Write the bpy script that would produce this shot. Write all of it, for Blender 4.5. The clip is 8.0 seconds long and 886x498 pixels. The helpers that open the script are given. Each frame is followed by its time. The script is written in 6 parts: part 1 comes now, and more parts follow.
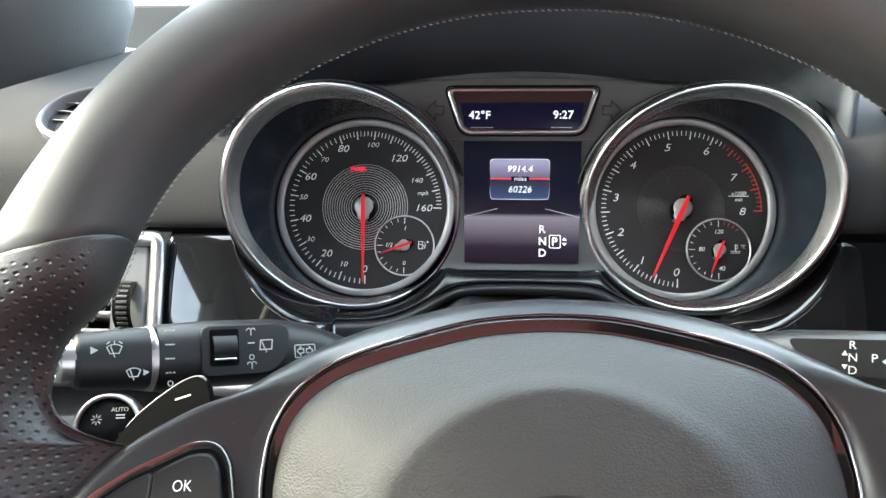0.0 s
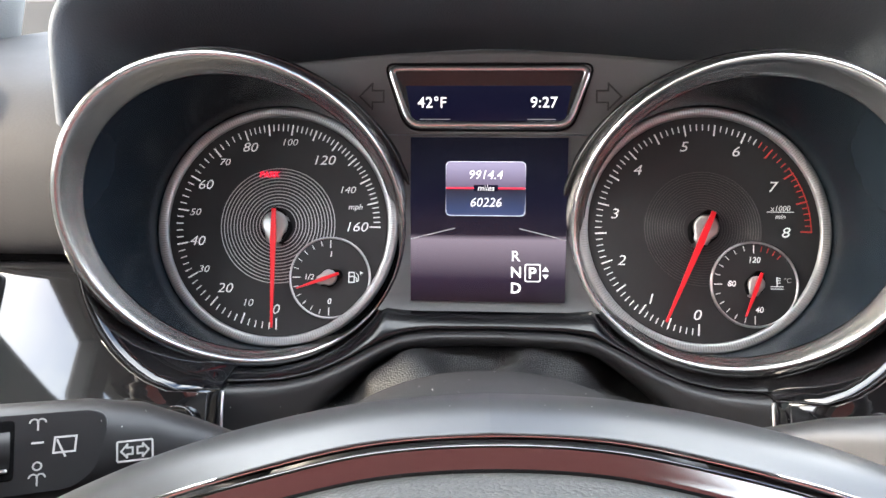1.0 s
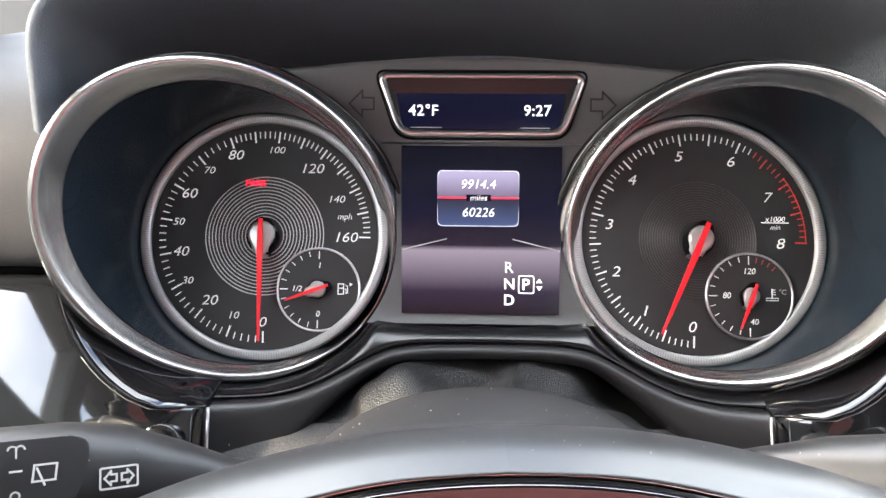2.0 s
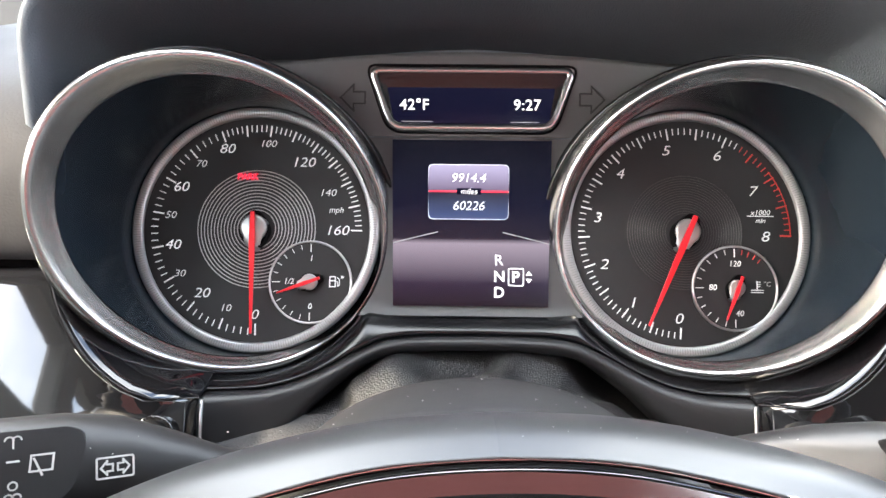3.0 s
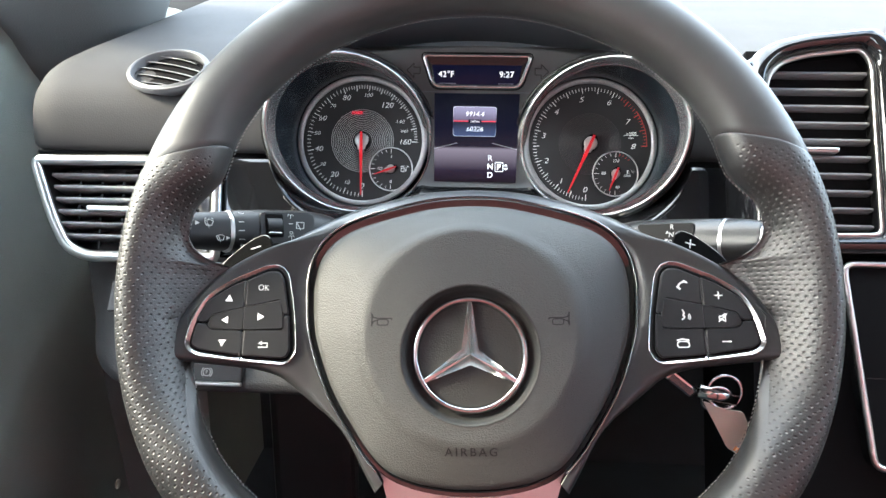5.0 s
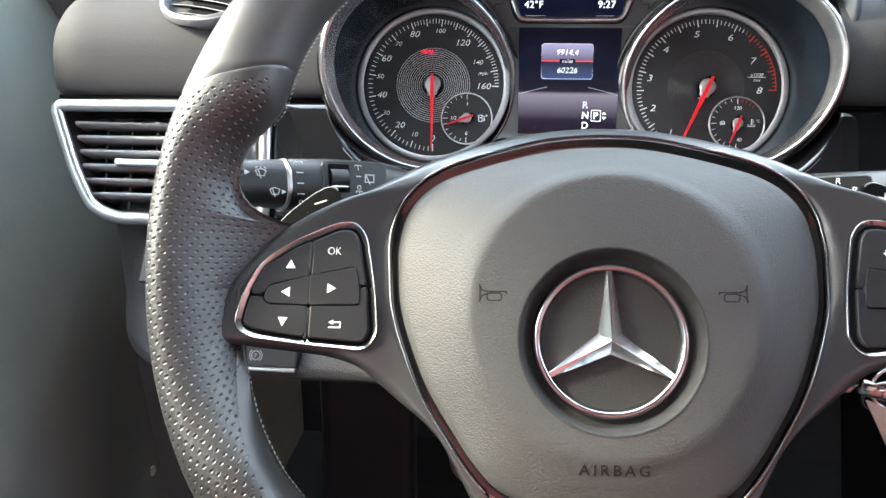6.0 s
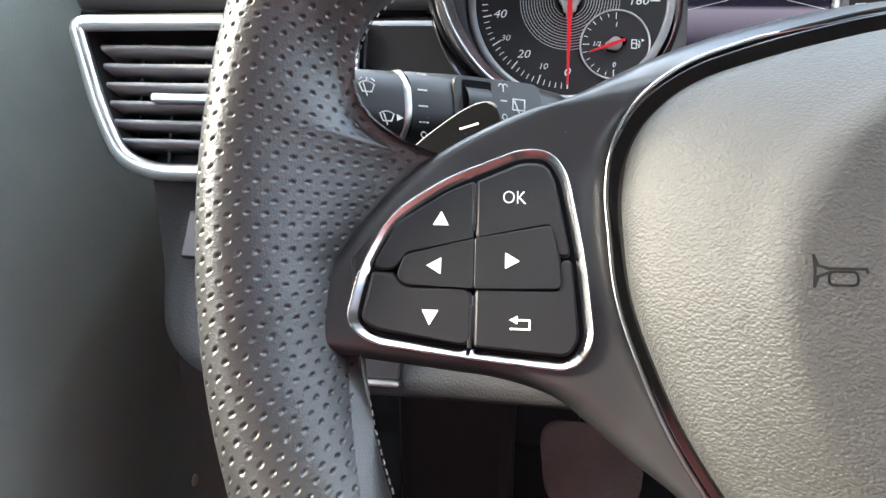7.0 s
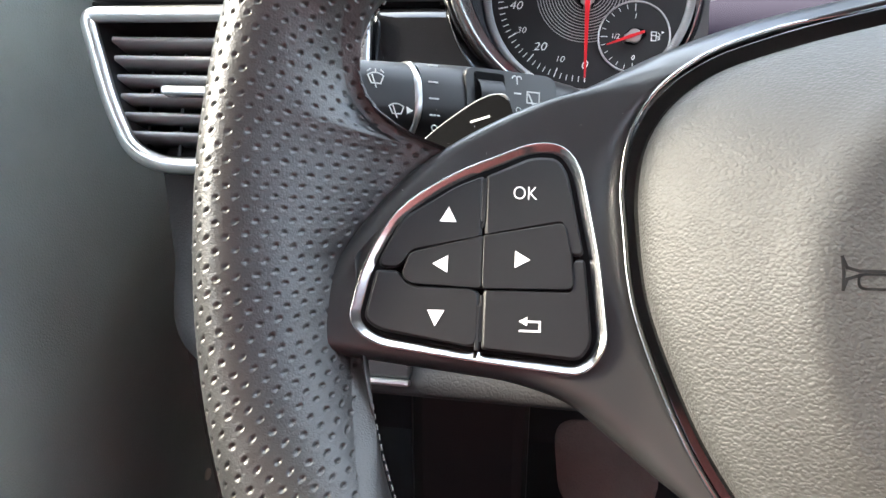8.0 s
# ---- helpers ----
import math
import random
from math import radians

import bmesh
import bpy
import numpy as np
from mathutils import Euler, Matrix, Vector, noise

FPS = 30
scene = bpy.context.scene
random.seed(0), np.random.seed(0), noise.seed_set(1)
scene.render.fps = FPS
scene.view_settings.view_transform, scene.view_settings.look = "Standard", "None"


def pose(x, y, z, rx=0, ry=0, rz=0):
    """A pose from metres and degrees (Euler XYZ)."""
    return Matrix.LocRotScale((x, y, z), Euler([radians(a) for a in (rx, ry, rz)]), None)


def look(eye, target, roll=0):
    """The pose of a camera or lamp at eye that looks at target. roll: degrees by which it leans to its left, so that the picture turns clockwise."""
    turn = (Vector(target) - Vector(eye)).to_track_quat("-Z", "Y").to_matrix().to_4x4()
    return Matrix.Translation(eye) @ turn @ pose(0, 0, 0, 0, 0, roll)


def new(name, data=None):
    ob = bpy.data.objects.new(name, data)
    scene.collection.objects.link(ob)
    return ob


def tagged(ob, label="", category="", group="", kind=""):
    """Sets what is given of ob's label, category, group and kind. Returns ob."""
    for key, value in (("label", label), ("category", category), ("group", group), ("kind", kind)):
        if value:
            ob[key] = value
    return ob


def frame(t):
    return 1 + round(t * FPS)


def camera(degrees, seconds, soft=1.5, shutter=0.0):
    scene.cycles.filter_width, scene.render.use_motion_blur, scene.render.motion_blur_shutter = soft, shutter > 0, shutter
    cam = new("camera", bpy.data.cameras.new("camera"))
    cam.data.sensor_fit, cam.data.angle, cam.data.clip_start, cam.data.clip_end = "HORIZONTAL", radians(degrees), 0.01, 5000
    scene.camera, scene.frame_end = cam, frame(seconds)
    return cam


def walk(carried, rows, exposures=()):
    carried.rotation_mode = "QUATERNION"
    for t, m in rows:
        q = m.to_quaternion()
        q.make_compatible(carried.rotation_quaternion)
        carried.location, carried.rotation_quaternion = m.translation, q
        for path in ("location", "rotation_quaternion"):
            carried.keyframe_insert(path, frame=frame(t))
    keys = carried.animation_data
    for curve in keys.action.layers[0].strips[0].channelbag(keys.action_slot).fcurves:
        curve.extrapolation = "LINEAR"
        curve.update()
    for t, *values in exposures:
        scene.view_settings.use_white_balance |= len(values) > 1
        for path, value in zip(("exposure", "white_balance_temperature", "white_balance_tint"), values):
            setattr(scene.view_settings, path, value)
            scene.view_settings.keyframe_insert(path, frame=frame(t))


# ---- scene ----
cam = camera(63.25, 8.0)
# seconds, x, y, z, yaw, pitch, roll
ROWS = [
    (0.00, -0.0208, -0.1647, 0.9391, 3.84, -12.24, -0.14),
    (0.20, -0.0044, -0.1362, 0.9310, 4.14, -11.56, -0.13),
    (0.50, -0.0004, -0.0910, 0.9239, 3.87, -11.04, -0.07),
    (1.00, -0.0049, -0.0513, 0.9214, 3.13, -10.72, 0.10),
    (1.50, -0.0099, -0.0429, 0.9229, 2.24, -10.56, 0.29),
    (3.00, -0.0115, -0.0473, 0.9246, 0.55, -11.11, 0.57),
    (3.50, -0.0081, -0.0487, 0.9249, 0.71, -12.01, 0.68),
    (3.70, -0.0084, -0.0665, 0.9272, 0.83, -12.60, 0.72),
    (4.00, -0.0036, -0.1469, 0.9378, 1.36, -13.38, 0.64),
    (4.20, 0.0011, -0.2081, 0.9431, 1.91, -13.83, 0.64),
    (4.50, 0.0020, -0.2847, 0.9484, 2.34, -14.78, 0.62),
    (4.70, 0.0033, -0.3208, 0.9525, 2.59, -15.43, 0.64),
    (5.25, 0.0036, -0.3377, 0.9532, 3.60, -16.73, 0.44),
    (5.80, -0.0209, -0.2822, 0.9316, 4.97, -17.63, 0.23),
    (6.00, -0.0398, -0.2558, 0.9174, 5.49, -17.88, 0.24),
    (6.50, -0.0805, -0.1867, 0.8876, 7.06, -18.30, 0.20),
    (7.00, -0.1050, -0.1449, 0.8677, 8.44, -18.66, 0.04),
    (7.50, -0.1044, -0.1373, 0.8664, 9.44, -18.81, 0.01),
    (8.00, -0.1037, -0.1378, 0.8659, 9.89, -19.02, 0.02),
]
EXPOSURES = [(0.0, 3.70, 5920, -3), (0.4, 3.86, 6100, 0), (1.0, 4.02, 6350, 7), (3.5, 4.26, 6370, 6), (4.1, 4.14, 6080, 0), (4.6, 3.76, 5900, 0), (6.0, 3.90, 5840, 1), (8.0, 3.86, 5950, 4)]
walk(cam, [(t, pose(x, y, z, 90 + pitch, 0, yaw) @ pose(0, 0, 0, 0, 0, roll)) for t, x, y, z, yaw, pitch, roll in ROWS], EXPOSURES)

# ---- world and sun ----
SUN_AZ, SUN_EL = -100.0, 36.0      # azimuth from straight ahead (minus: to the left), elevation
world = bpy.data.worlds.new("world")
scene.world = world
world.use_nodes = True
sky = world.node_tree.nodes.new("ShaderNodeTexSky")
sky.sky_type, sky.sun_disc = "NISHITA", False
sky.sun_elevation, sky.sun_rotation = radians(SUN_EL), radians(SUN_AZ)
sky.air_density, sky.dust_density, sky.ozone_density = 0.9, 4.0, 0.0
back = world.node_tree.nodes["Background"]
back.inputs["Strength"].default_value = 0.15
wn, wl = world.node_tree.nodes, world.node_tree.links
way, cloud, cover, air = wn.new("ShaderNodeTexCoord"), wn.new("ShaderNodeTexNoise"), wn.new("ShaderNodeMapRange"), wn.new("ShaderNodeMix")
cloud.inputs["Scale"].default_value, cloud.inputs["Detail"].default_value = 3.6, 6
cover.inputs["From Min"].default_value, cover.inputs["From Max"].default_value, cover.inputs["To Max"].default_value = 0.40, 0.58, 0.9
air.data_type = "RGBA"
air.inputs["B"].default_value = (7.0, 7.1, 7.2, 1)          # thin white cloud over the whole sky
wl.new(way.outputs["Generated"], cloud.inputs["Vector"])
wl.new(cloud.outputs["Fac"], cover.inputs["Value"])
wl.new(cover.outputs["Result"], air.inputs["Factor"])
wl.new(sky.outputs["Color"], air.inputs["A"])
wl.new(air.outputs["Result"], back.inputs["Color"])
sun = new("sun", bpy.data.lights.new("sun", "SUN"))
sun.data.energy, sun.data.angle, sun.data.color = 1.45, radians(7), (1.0, 0.84, 0.64)
sd = Vector((math.sin(radians(SUN_AZ)) * math.cos(radians(SUN_EL)), math.cos(radians(SUN_AZ)) * math.cos(radians(SUN_EL)), math.sin(radians(SUN_EL))))
sun.matrix_world = look(sd * 10, (0, 0, 0))
GLOW_LEVEL = 0.115                 # all lit displays, against the daylight; print, needles and red marks share it faintly


# ---- materials ----
def material(name, color, rough=0.5, metal=0.0, emit=None, coat=0.0, spec=0.5):
    m = bpy.data.materials.new(name)
    m.use_nodes = True
    b = m.node_tree.nodes["Principled BSDF"]
    b.inputs["Base Color"].default_value = (*color, 1)
    b.inputs["Roughness"].default_value = rough
    b.inputs["Metallic"].default_value = metal
    b.inputs["Coat Weight"].default_value = coat
    b.inputs["Specular IOR Level"].default_value = spec
    if emit:
        b.inputs["Emission Color"].default_value = (*emit[:3], 1)
        b.inputs["Emission Strength"].default_value = emit[3] * GLOW_LEVEL
    return m


def nodes_of(m):
    return m.node_tree.nodes, m.node_tree.links, m.node_tree.nodes["Principled BSDF"]


def grain(m, scale, strength, depth=0.0004, kind="voronoi", vary=0.25, rough_vary=0.08, stretch=(1, 1, 1)):
    """Fine relief and a slow change of tone and gloss, in the object's own metres."""
    n, l, b = nodes_of(m)
    co = n.new("ShaderNodeTexCoord")
    mp = n.new("ShaderNodeMapping")
    mp.inputs["Scale"].default_value = stretch
    l.new(co.outputs["Object"], mp.inputs["Vector"])
    warp = n.new("ShaderNodeTexNoise")
    warp.inputs["Scale"].default_value, warp.inputs["Detail"].default_value = scale * 0.6, 3
    l.new(mp.outputs["Vector"], warp.inputs["Vector"])
    if kind == "voronoi":
        mix = n.new("ShaderNodeMix")
        mix.data_type = "VECTOR"
        mix.inputs["Factor"].default_value = 0.0012 * 300 / scale
        l.new(mp.outputs["Vector"], mix.inputs["A"])
        l.new(warp.outputs["Color"], mix.inputs["B"])
        tex = n.new("ShaderNodeTexVoronoi")
        tex.feature = "DISTANCE_TO_EDGE"
        tex.inputs["Scale"].default_value = scale
        l.new(mix.outputs["Result"], tex.inputs["Vector"])
        ramp = n.new("ShaderNodeMapRange")
        ramp.inputs["From Max"].default_value = 0.35
        ramp.interpolation_type = "SMOOTHSTEP"
        l.new(tex.outputs["Distance"], ramp.inputs["Value"])
        height = ramp.outputs["Result"]
    elif kind == "pebble":                  # soft leather pebbles with narrow valleys
        mix = n.new("ShaderNodeMix")
        mix.data_type = "VECTOR"
        mix.inputs["Factor"].default_value = 0.9 / scale
        l.new(mp.outputs["Vector"], mix.inputs["A"])
        l.new(warp.outputs["Color"], mix.inputs["B"])
        tex = n.new("ShaderNodeTexVoronoi")
        tex.feature = "SMOOTH_F1"
        tex.inputs["Scale"].default_value, tex.inputs["Smoothness"].default_value = scale, 0.2
        l.new(mix.outputs["Result"], tex.inputs["Vector"])
        ramp = n.new("ShaderNodeMapRange")
        ramp.inputs["From Min"].default_value, ramp.inputs["From Max"].default_value = 0.72, 0.28
        l.new(tex.outputs["Distance"], ramp.inputs["Value"])
        height = ramp.outputs["Result"]
    else:
        tex = n.new("ShaderNodeTexNoise")
        tex.inputs["Scale"].default_value, tex.inputs["Detail"].default_value = scale, 4
        l.new(mp.outputs["Vector"], tex.inputs["Vector"])
        height = tex.outputs["Fac"]
    bump = n.new("ShaderNodeBump")
    bump.inputs["Strength"].default_value, bump.inputs["Distance"].default_value = strength, depth
    l.new(height, bump.inputs["Height"])
    l.new(bump.outputs["Normal"], b.inputs["Normal"])
    slow = n.new("ShaderNodeTexNoise")
    slow.inputs["Scale"].default_value, slow.inputs["Detail"].default_value = 23, 5
    l.new(co.outputs["Object"], slow.inputs["Vector"])
    tone = n.new("ShaderNodeMapRange")
    tone.inputs["To Min"].default_value, tone.inputs["To Max"].default_value = 1 - vary, 1 + vary
    l.new(slow.outputs["Fac"], tone.inputs["Value"])
    base = b.inputs["Base Color"].default_value[:]
    mul = n.new("ShaderNodeMix")
    mul.data_type, mul.blend_type = "RGBA", "MULTIPLY"
    mul.inputs["Factor"].default_value = 1
    mul.inputs["A"].default_value = base
    l.new(tone.outputs["Result"], mul.inputs["B"])
    l.new(mul.outputs["Result"], b.inputs["Base Color"])
    gloss = n.new("ShaderNodeMapRange")
    r = b.inputs["Roughness"].default_value
    gloss.inputs["To Min"].default_value, gloss.inputs["To Max"].default_value = r - rough_vary, r + rough_vary
    l.new(slow.outputs["Fac"], gloss.inputs["Value"])
    l.new(gloss.outputs["Result"], b.inputs["Roughness"])
    return m


def gradient(m, axis, low, high, stops, glow):
    """A lit screen whose colour runs along one axis of the object."""
    n, l, b = nodes_of(m)
    co, sep, rng, ramp = n.new("ShaderNodeTexCoord"), n.new("ShaderNodeSeparateXYZ"), n.new("ShaderNodeMapRange"), n.new("ShaderNodeValToRGB")
    rng.inputs["From Min"].default_value, rng.inputs["From Max"].default_value = low, high
    l.new(co.outputs["Object"], sep.inputs["Vector"])
    l.new(sep.outputs[axis], rng.inputs["Value"])
    l.new(rng.outputs["Result"], ramp.inputs["Fac"])
    els = ramp.color_ramp.elements
    for i, (p, c) in enumerate(stops):
        e = els[i] if i < 2 else els.new(p)
        e.position, e.color = p, (*c, 1)
    l.new(ramp.outputs["Color"], b.inputs["Emission Color"])
    b.inputs["Emission Strength"].default_value = glow * GLOW_LEVEL
    return m


LEATHER = grain(material("smooth_leather", (0.039, 0.0384, 0.038), 0.45, spec=0.60), 1500, 0.08, 0.00012)
LEATHER_PERF = grain(material("perforated_leather", (0.024, 0.0235, 0.0233), 0.40, spec=0.68), 1300, 0.16, 0.0002)
# The shade inside each perforation is put into the colour, darkest at its centre.
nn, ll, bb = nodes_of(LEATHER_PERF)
hole_shade = nn.new("ShaderNodeAttribute")
hole_shade.attribute_name = "hole_shade"
pit_shade = nn.new("ShaderNodeMix")
pit_shade.data_type = "RGBA"
pit_shade.inputs["B"].default_value = (0.004, 0.004, 0.004, 1)
ll.new(hole_shade.outputs["Fac"], pit_shade.inputs["Factor"])
ll.new(bb.inputs["Base Color"].links[0].from_socket, pit_shade.inputs["A"])
ll.new(pit_shade.outputs["Result"], bb.inputs["Base Color"])
PAD = grain(material("grained_airbag_cover", (0.0445, 0.045, 0.0437), 0.58, spec=0.40), 1300, 0.42, 0.00026, "pebble", 0.08, stretch=(0.85, 1.1, 1))
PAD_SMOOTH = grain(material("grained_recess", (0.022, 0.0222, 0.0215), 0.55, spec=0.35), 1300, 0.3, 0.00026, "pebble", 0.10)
SATIN = grain(material("satin_dark_plastic", (0.022, 0.0218, 0.0225), 0.36, spec=0.56), 3000, 0.08, 0.0001, "noise", 0.15)
BUTTON = grain(material("soft_button_plastic", (0.011, 0.011, 0.0125), 0.45, spec=0.35), 3500, 0.08, 0.0001, "noise", 0.15)
STALK = grain(material("stalk_plastic", (0.012, 0.012, 0.0135), 0.42, spec=0.38), 2800, 0.15, 0.0001, "noise", 0.15)
SHROUD = grain(material("column_plastic", (0.016, 0.016, 0.0175), 0.48, spec=0.45), 1800, 0.15, 0.0001, "noise", 0.15)
DASH = grain(material("soft_dash_skin", (0.044, 0.0431, 0.044), 0.70, spec=0.10), 520, 0.12, 0.0004, vary=0.10)
PANEL = grain(material("matte_cluster_panel", (0.055, 0.056, 0.058), 0.5), 3000, 0.1, 0.0001, "noise", 0.12)
# A black hood whose colour is lifted and blued for the haze over it.
HOOD = grain(material("matte_hazed_hood", (0.088, 0.100, 0.116), 0.6), 700, 0.3, 0.0003, vary=0.12)
GLOSS = grain(material("gloss_black_trim", (0.006, 0.006, 0.007), 0.06, coat=0.5), 60, 0.02, 0.0002, "noise", 0.1, 0.02)
LACQUER = grain(material("black_lacquer", (0.006, 0.006, 0.007), 0.05, coat=0.4, spec=0.5), 40, 0.015, 0.0002, "noise", 0.1, 0.02)
# The blue tint stands for sky haze on the gauge glass.
TUNNEL = grain(material("hazed_gauge_tunnel", (0.009, 0.0135, 0.019), 0.24, spec=0.16), 90, 0.002, 0.0002, "noise", 0.2, 0.04)
CHROME = grain(material("polished_chrome", (0.56, 0.555, 0.55), 0.17, 1.0), 150, 0.02, 0.0001, "noise", 0.05, 0.03)
SMOKED = grain(material("smoked_chrome", (0.115, 0.115, 0.118), 0.10, 1.0), 150, 0.02, 0.0001, "noise", 0.05, 0.03)
TRIM_CHROME = grain(material("dull_chrome", (0.44, 0.435, 0.43), 0.18, 1.0), 150, 0.02, 0.0001, "noise", 0.05, 0.03)
SILVER = grain(material("satin_silver", (0.54, 0.54, 0.535), 0.30, 1.0), 2500, 0.05, 0.0001, "noise", 0.06, 0.05)
SURROUND = grain(material("satin_surround", (0.012, 0.012, 0.0135), 0.40, spec=0.40), 2600, 0.1, 0.0001, "noise", 0.12)
COLLAR = grain(material("gloss_dark_collar", (0.006, 0.006, 0.007), 0.22, spec=0.4), 1500, 0.04, 0.0001, "noise", 0.12)
GAITER = grain(material("gaiter_leather", (0.016, 0.016, 0.017), 0.42), 900, 0.5, 0.0005)
INSERT = grain(material("black_insert", (0.004, 0.004, 0.0045), 0.42, spec=0.10), 900, 0.04, 0.0001, "noise", 0.1)
DIAL = grain(material("dial_face", (0.015, 0.015, 0.016), 0.5, spec=0.4), 2500, 0.1, 0.0001, "noise", 0.15)
BEZEL = grain(material("brushed_bezel", (0.47, 0.465, 0.46), 0.25, 1.0), 2500, 0.02, 0.0001, "noise", 0.06, 0.05)
RING_GREY = grain(material("grey_dial_ring", (0.34, 0.345, 0.345), 0.36, 0.6), 900, 0.05, 0.0001, "noise", 0.1)
KNURL = material("knurl_shade", (0.16, 0.16, 0.16), 0.5, 0.3)
DIM_GLOW = material("dim_lit_lines", (0.2, 0.2, 0.2), 0.5, emit=(0.8, 0.75, 0.8, 0.16))
# One guilloche in two tones: brighter where the left dial catches light.
GROOVE_LIT = material("guilloche_line_lit", (0.46, 0.455, 0.44), 0.35, 0.5)
PALE_METAL = grain(material("pale_metal", (0.36, 0.355, 0.345), 0.32, 0.7), 900, 0.05, 0.0001, "noise", 0.06)
# Slat grey, lightened for the daylight on the side vent.
SLAT = grain(material("lightened_slat", (0.22, 0.22, 0.225), 0.36), 2500, 0.08, 0.0001, "noise", 0.1)
SLAT_DARK = grain(material("dark_slat", (0.10, 0.10, 0.105), 0.36), 2500, 0.08, 0.0001, "noise", 0.1)
# The same lines, darkened for the less lit right dial.
GROOVE_SHADED = material("guilloche_line_shaded", (0.05, 0.05, 0.05), 0.35, 0.5)
# Dash skin darkened for the shade under the wheel.
LOWER = grain(material("shaded_lower_dash_skin", (0.031, 0.0304, 0.032), 0.60, spec=0.3), 520, 0.25, 0.0004, vary=0.10)
# Duct black lifted towards grey for the haze over it.
DUCT = grain(material("hazed_duct", (0.045, 0.045, 0.047), 0.6), 400, 0.2, 0.0003, "noise", 0.2)
BLACK = grain(material("dull_black", (0.004, 0.004, 0.0045), 0.75, spec=0.05), 400, 0.2, 0.0003, "noise", 0.2)
# A faint emission is added to brighten this print.
WHITE = material("glowing_white_print", (0.72, 0.72, 0.71), 0.5, emit=(1, 1, 1, 0.17))
PALE = material("pale_print", (0.45, 0.45, 0.44), 0.5)
FAINT = material("faint_print", (0.004, 0.004, 0.005), 0.4)
# The red needles and marks get a little added glow too.
RED = material("glowing_red_needle", (0.42, 0.004, 0.010), 0.4, emit=(1, 0.005, 0.015, 0.16))
RED_MARK = material("glowing_red_mark", (0.45, 0.04, 0.03), 0.5, emit=(1, 0.05, 0.04, 0.1))
RED_LAMP = material("red_warning_lamp", (0.3, 0.01, 0.02), 0.5, emit=(1, 0.02, 0.06, 0.8))
GLOW = material("lit_characters", (0.8, 0.8, 0.8), 0.5, emit=(1, 0.98, 0.95, 0.75))
GREY_GLOW = material("grey_lit_characters", (0.5, 0.5, 0.5), 0.5, emit=(0.8, 0.75, 0.8, 0.5))
SCREEN = gradient(material("lit_screen", (0.004, 0.004, 0.006), 0.2, spec=0.2), "Y", -0.032, 0.0418,
                  ((0.0, (0.006, 0.004, 0.010)), (1.0, (0.0015, 0.002, 0.008)), (0.13, (0.030, 0.020, 0.045)), (0.37, (0.42, 0.34, 0.42)),
                   (0.40, (0.02, 0.016, 0.03)), (0.60, (0.004, 0.005, 0.022))), 0.5)
TOP_SCREEN = material("dark_blue_screen", (0.004, 0.004, 0.008), 0.12, emit=(0.006, 0.007, 0.035, 0.28), spec=0.12)
BOX_TOP = gradient(material("lilac_box", (0.01, 0.01, 0.01), 0.3), "Y", 0.0185, 0.0305, ((0.0, (0.14, 0.10, 0.17)), (1.0, (0.46, 0.40, 0.60))), 0.7)
BOX_LOW = gradient(material("blue_box", (0.01, 0.01, 0.01), 0.3), "Y", 0.0063, 0.0185, ((0.0, (0.05, 0.10, 0.30)), (1.0, (0.004, 0.006, 0.02))), 0.42)
BOX_EDGE = material("box_edge", (0.3, 0.3, 0.3), 0.3, emit=(0.75, 0.75, 0.85, 0.7))
DOOR = grain(material("door_panel_skin", (0.235, 0.251, 0.228), 0.55), 420, 0.4, 0.0004, vary=0.15)
PILLAR = grain(material("pillar_trim", (0.115, 0.118, 0.12), 0.6), 420, 0.3, 0.0004, vary=0.12)
CARPET = grain(material("black_carpet", (0.030, 0.034, 0.042), 0.9), 900, 1.0, 0.002, "noise", 0.4)
HEADLINER = grain(material("headliner_cloth", (0.24, 0.24, 0.235), 0.85), 900, 0.4, 0.0005, "noise", 0.1)
# Skin of the unseen seat backs, reddened for its reflection in the chrome.
REFLECTOR_RED = grain(material("red_reflector_skin", (0.46, 0.14, 0.12), 0.55), 420, 0.4, 0.0006, vary=0.2)
RUBBER = grain(material("ribbed_rubber", (0.17, 0.15, 0.14), 0.7), 420, 0.9, 0.002, "noise", 0.4)
CARD = grain(material("cream_plastic", (0.55, 0.50, 0.42), 0.5), 300, 0.1, 0.0002, "noise", 0.12)
ORANGE = material("orange_print", (0.7, 0.22, 0.05), 0.5)
ENGRAVED_SHADE = material("engraved_mark_shade", (0.009, 0.009, 0.009), 0.6, spec=0.3)
ASPHALT = grain(material("asphalt", (0.09, 0.09, 0.095), 0.85), 90, 0.5, 0.003, "noise", 0.3)
THREAD = material("pale_thread", (0.2, 0.195, 0.185), 0.7)


# ---- mesh helpers ----
def mesh_ob(name, me, mat, parent=None, label="", smooth=None):
    me.materials.clear()
    me.materials.append(mat)
    if smooth is not None:
        me.shade_smooth() if smooth else me.shade_flat()
    ob = new(name, me)
    if parent:
        ob.parent = parent
    return tagged(ob, label)


def part(name, bm, material, parent=None, label="", smooth=False):
    me = bpy.data.meshes.new(name)
    bm.to_mesh(me)
    bm.free()
    return mesh_ob(name, me, material, parent, label, smooth)


def thing(name, m, label, category, group="", kind=""):
    ob = new(name)
    ob.empty_display_size = 0.02
    ob.matrix_world = m
    return tagged(ob, label, category, group, kind)


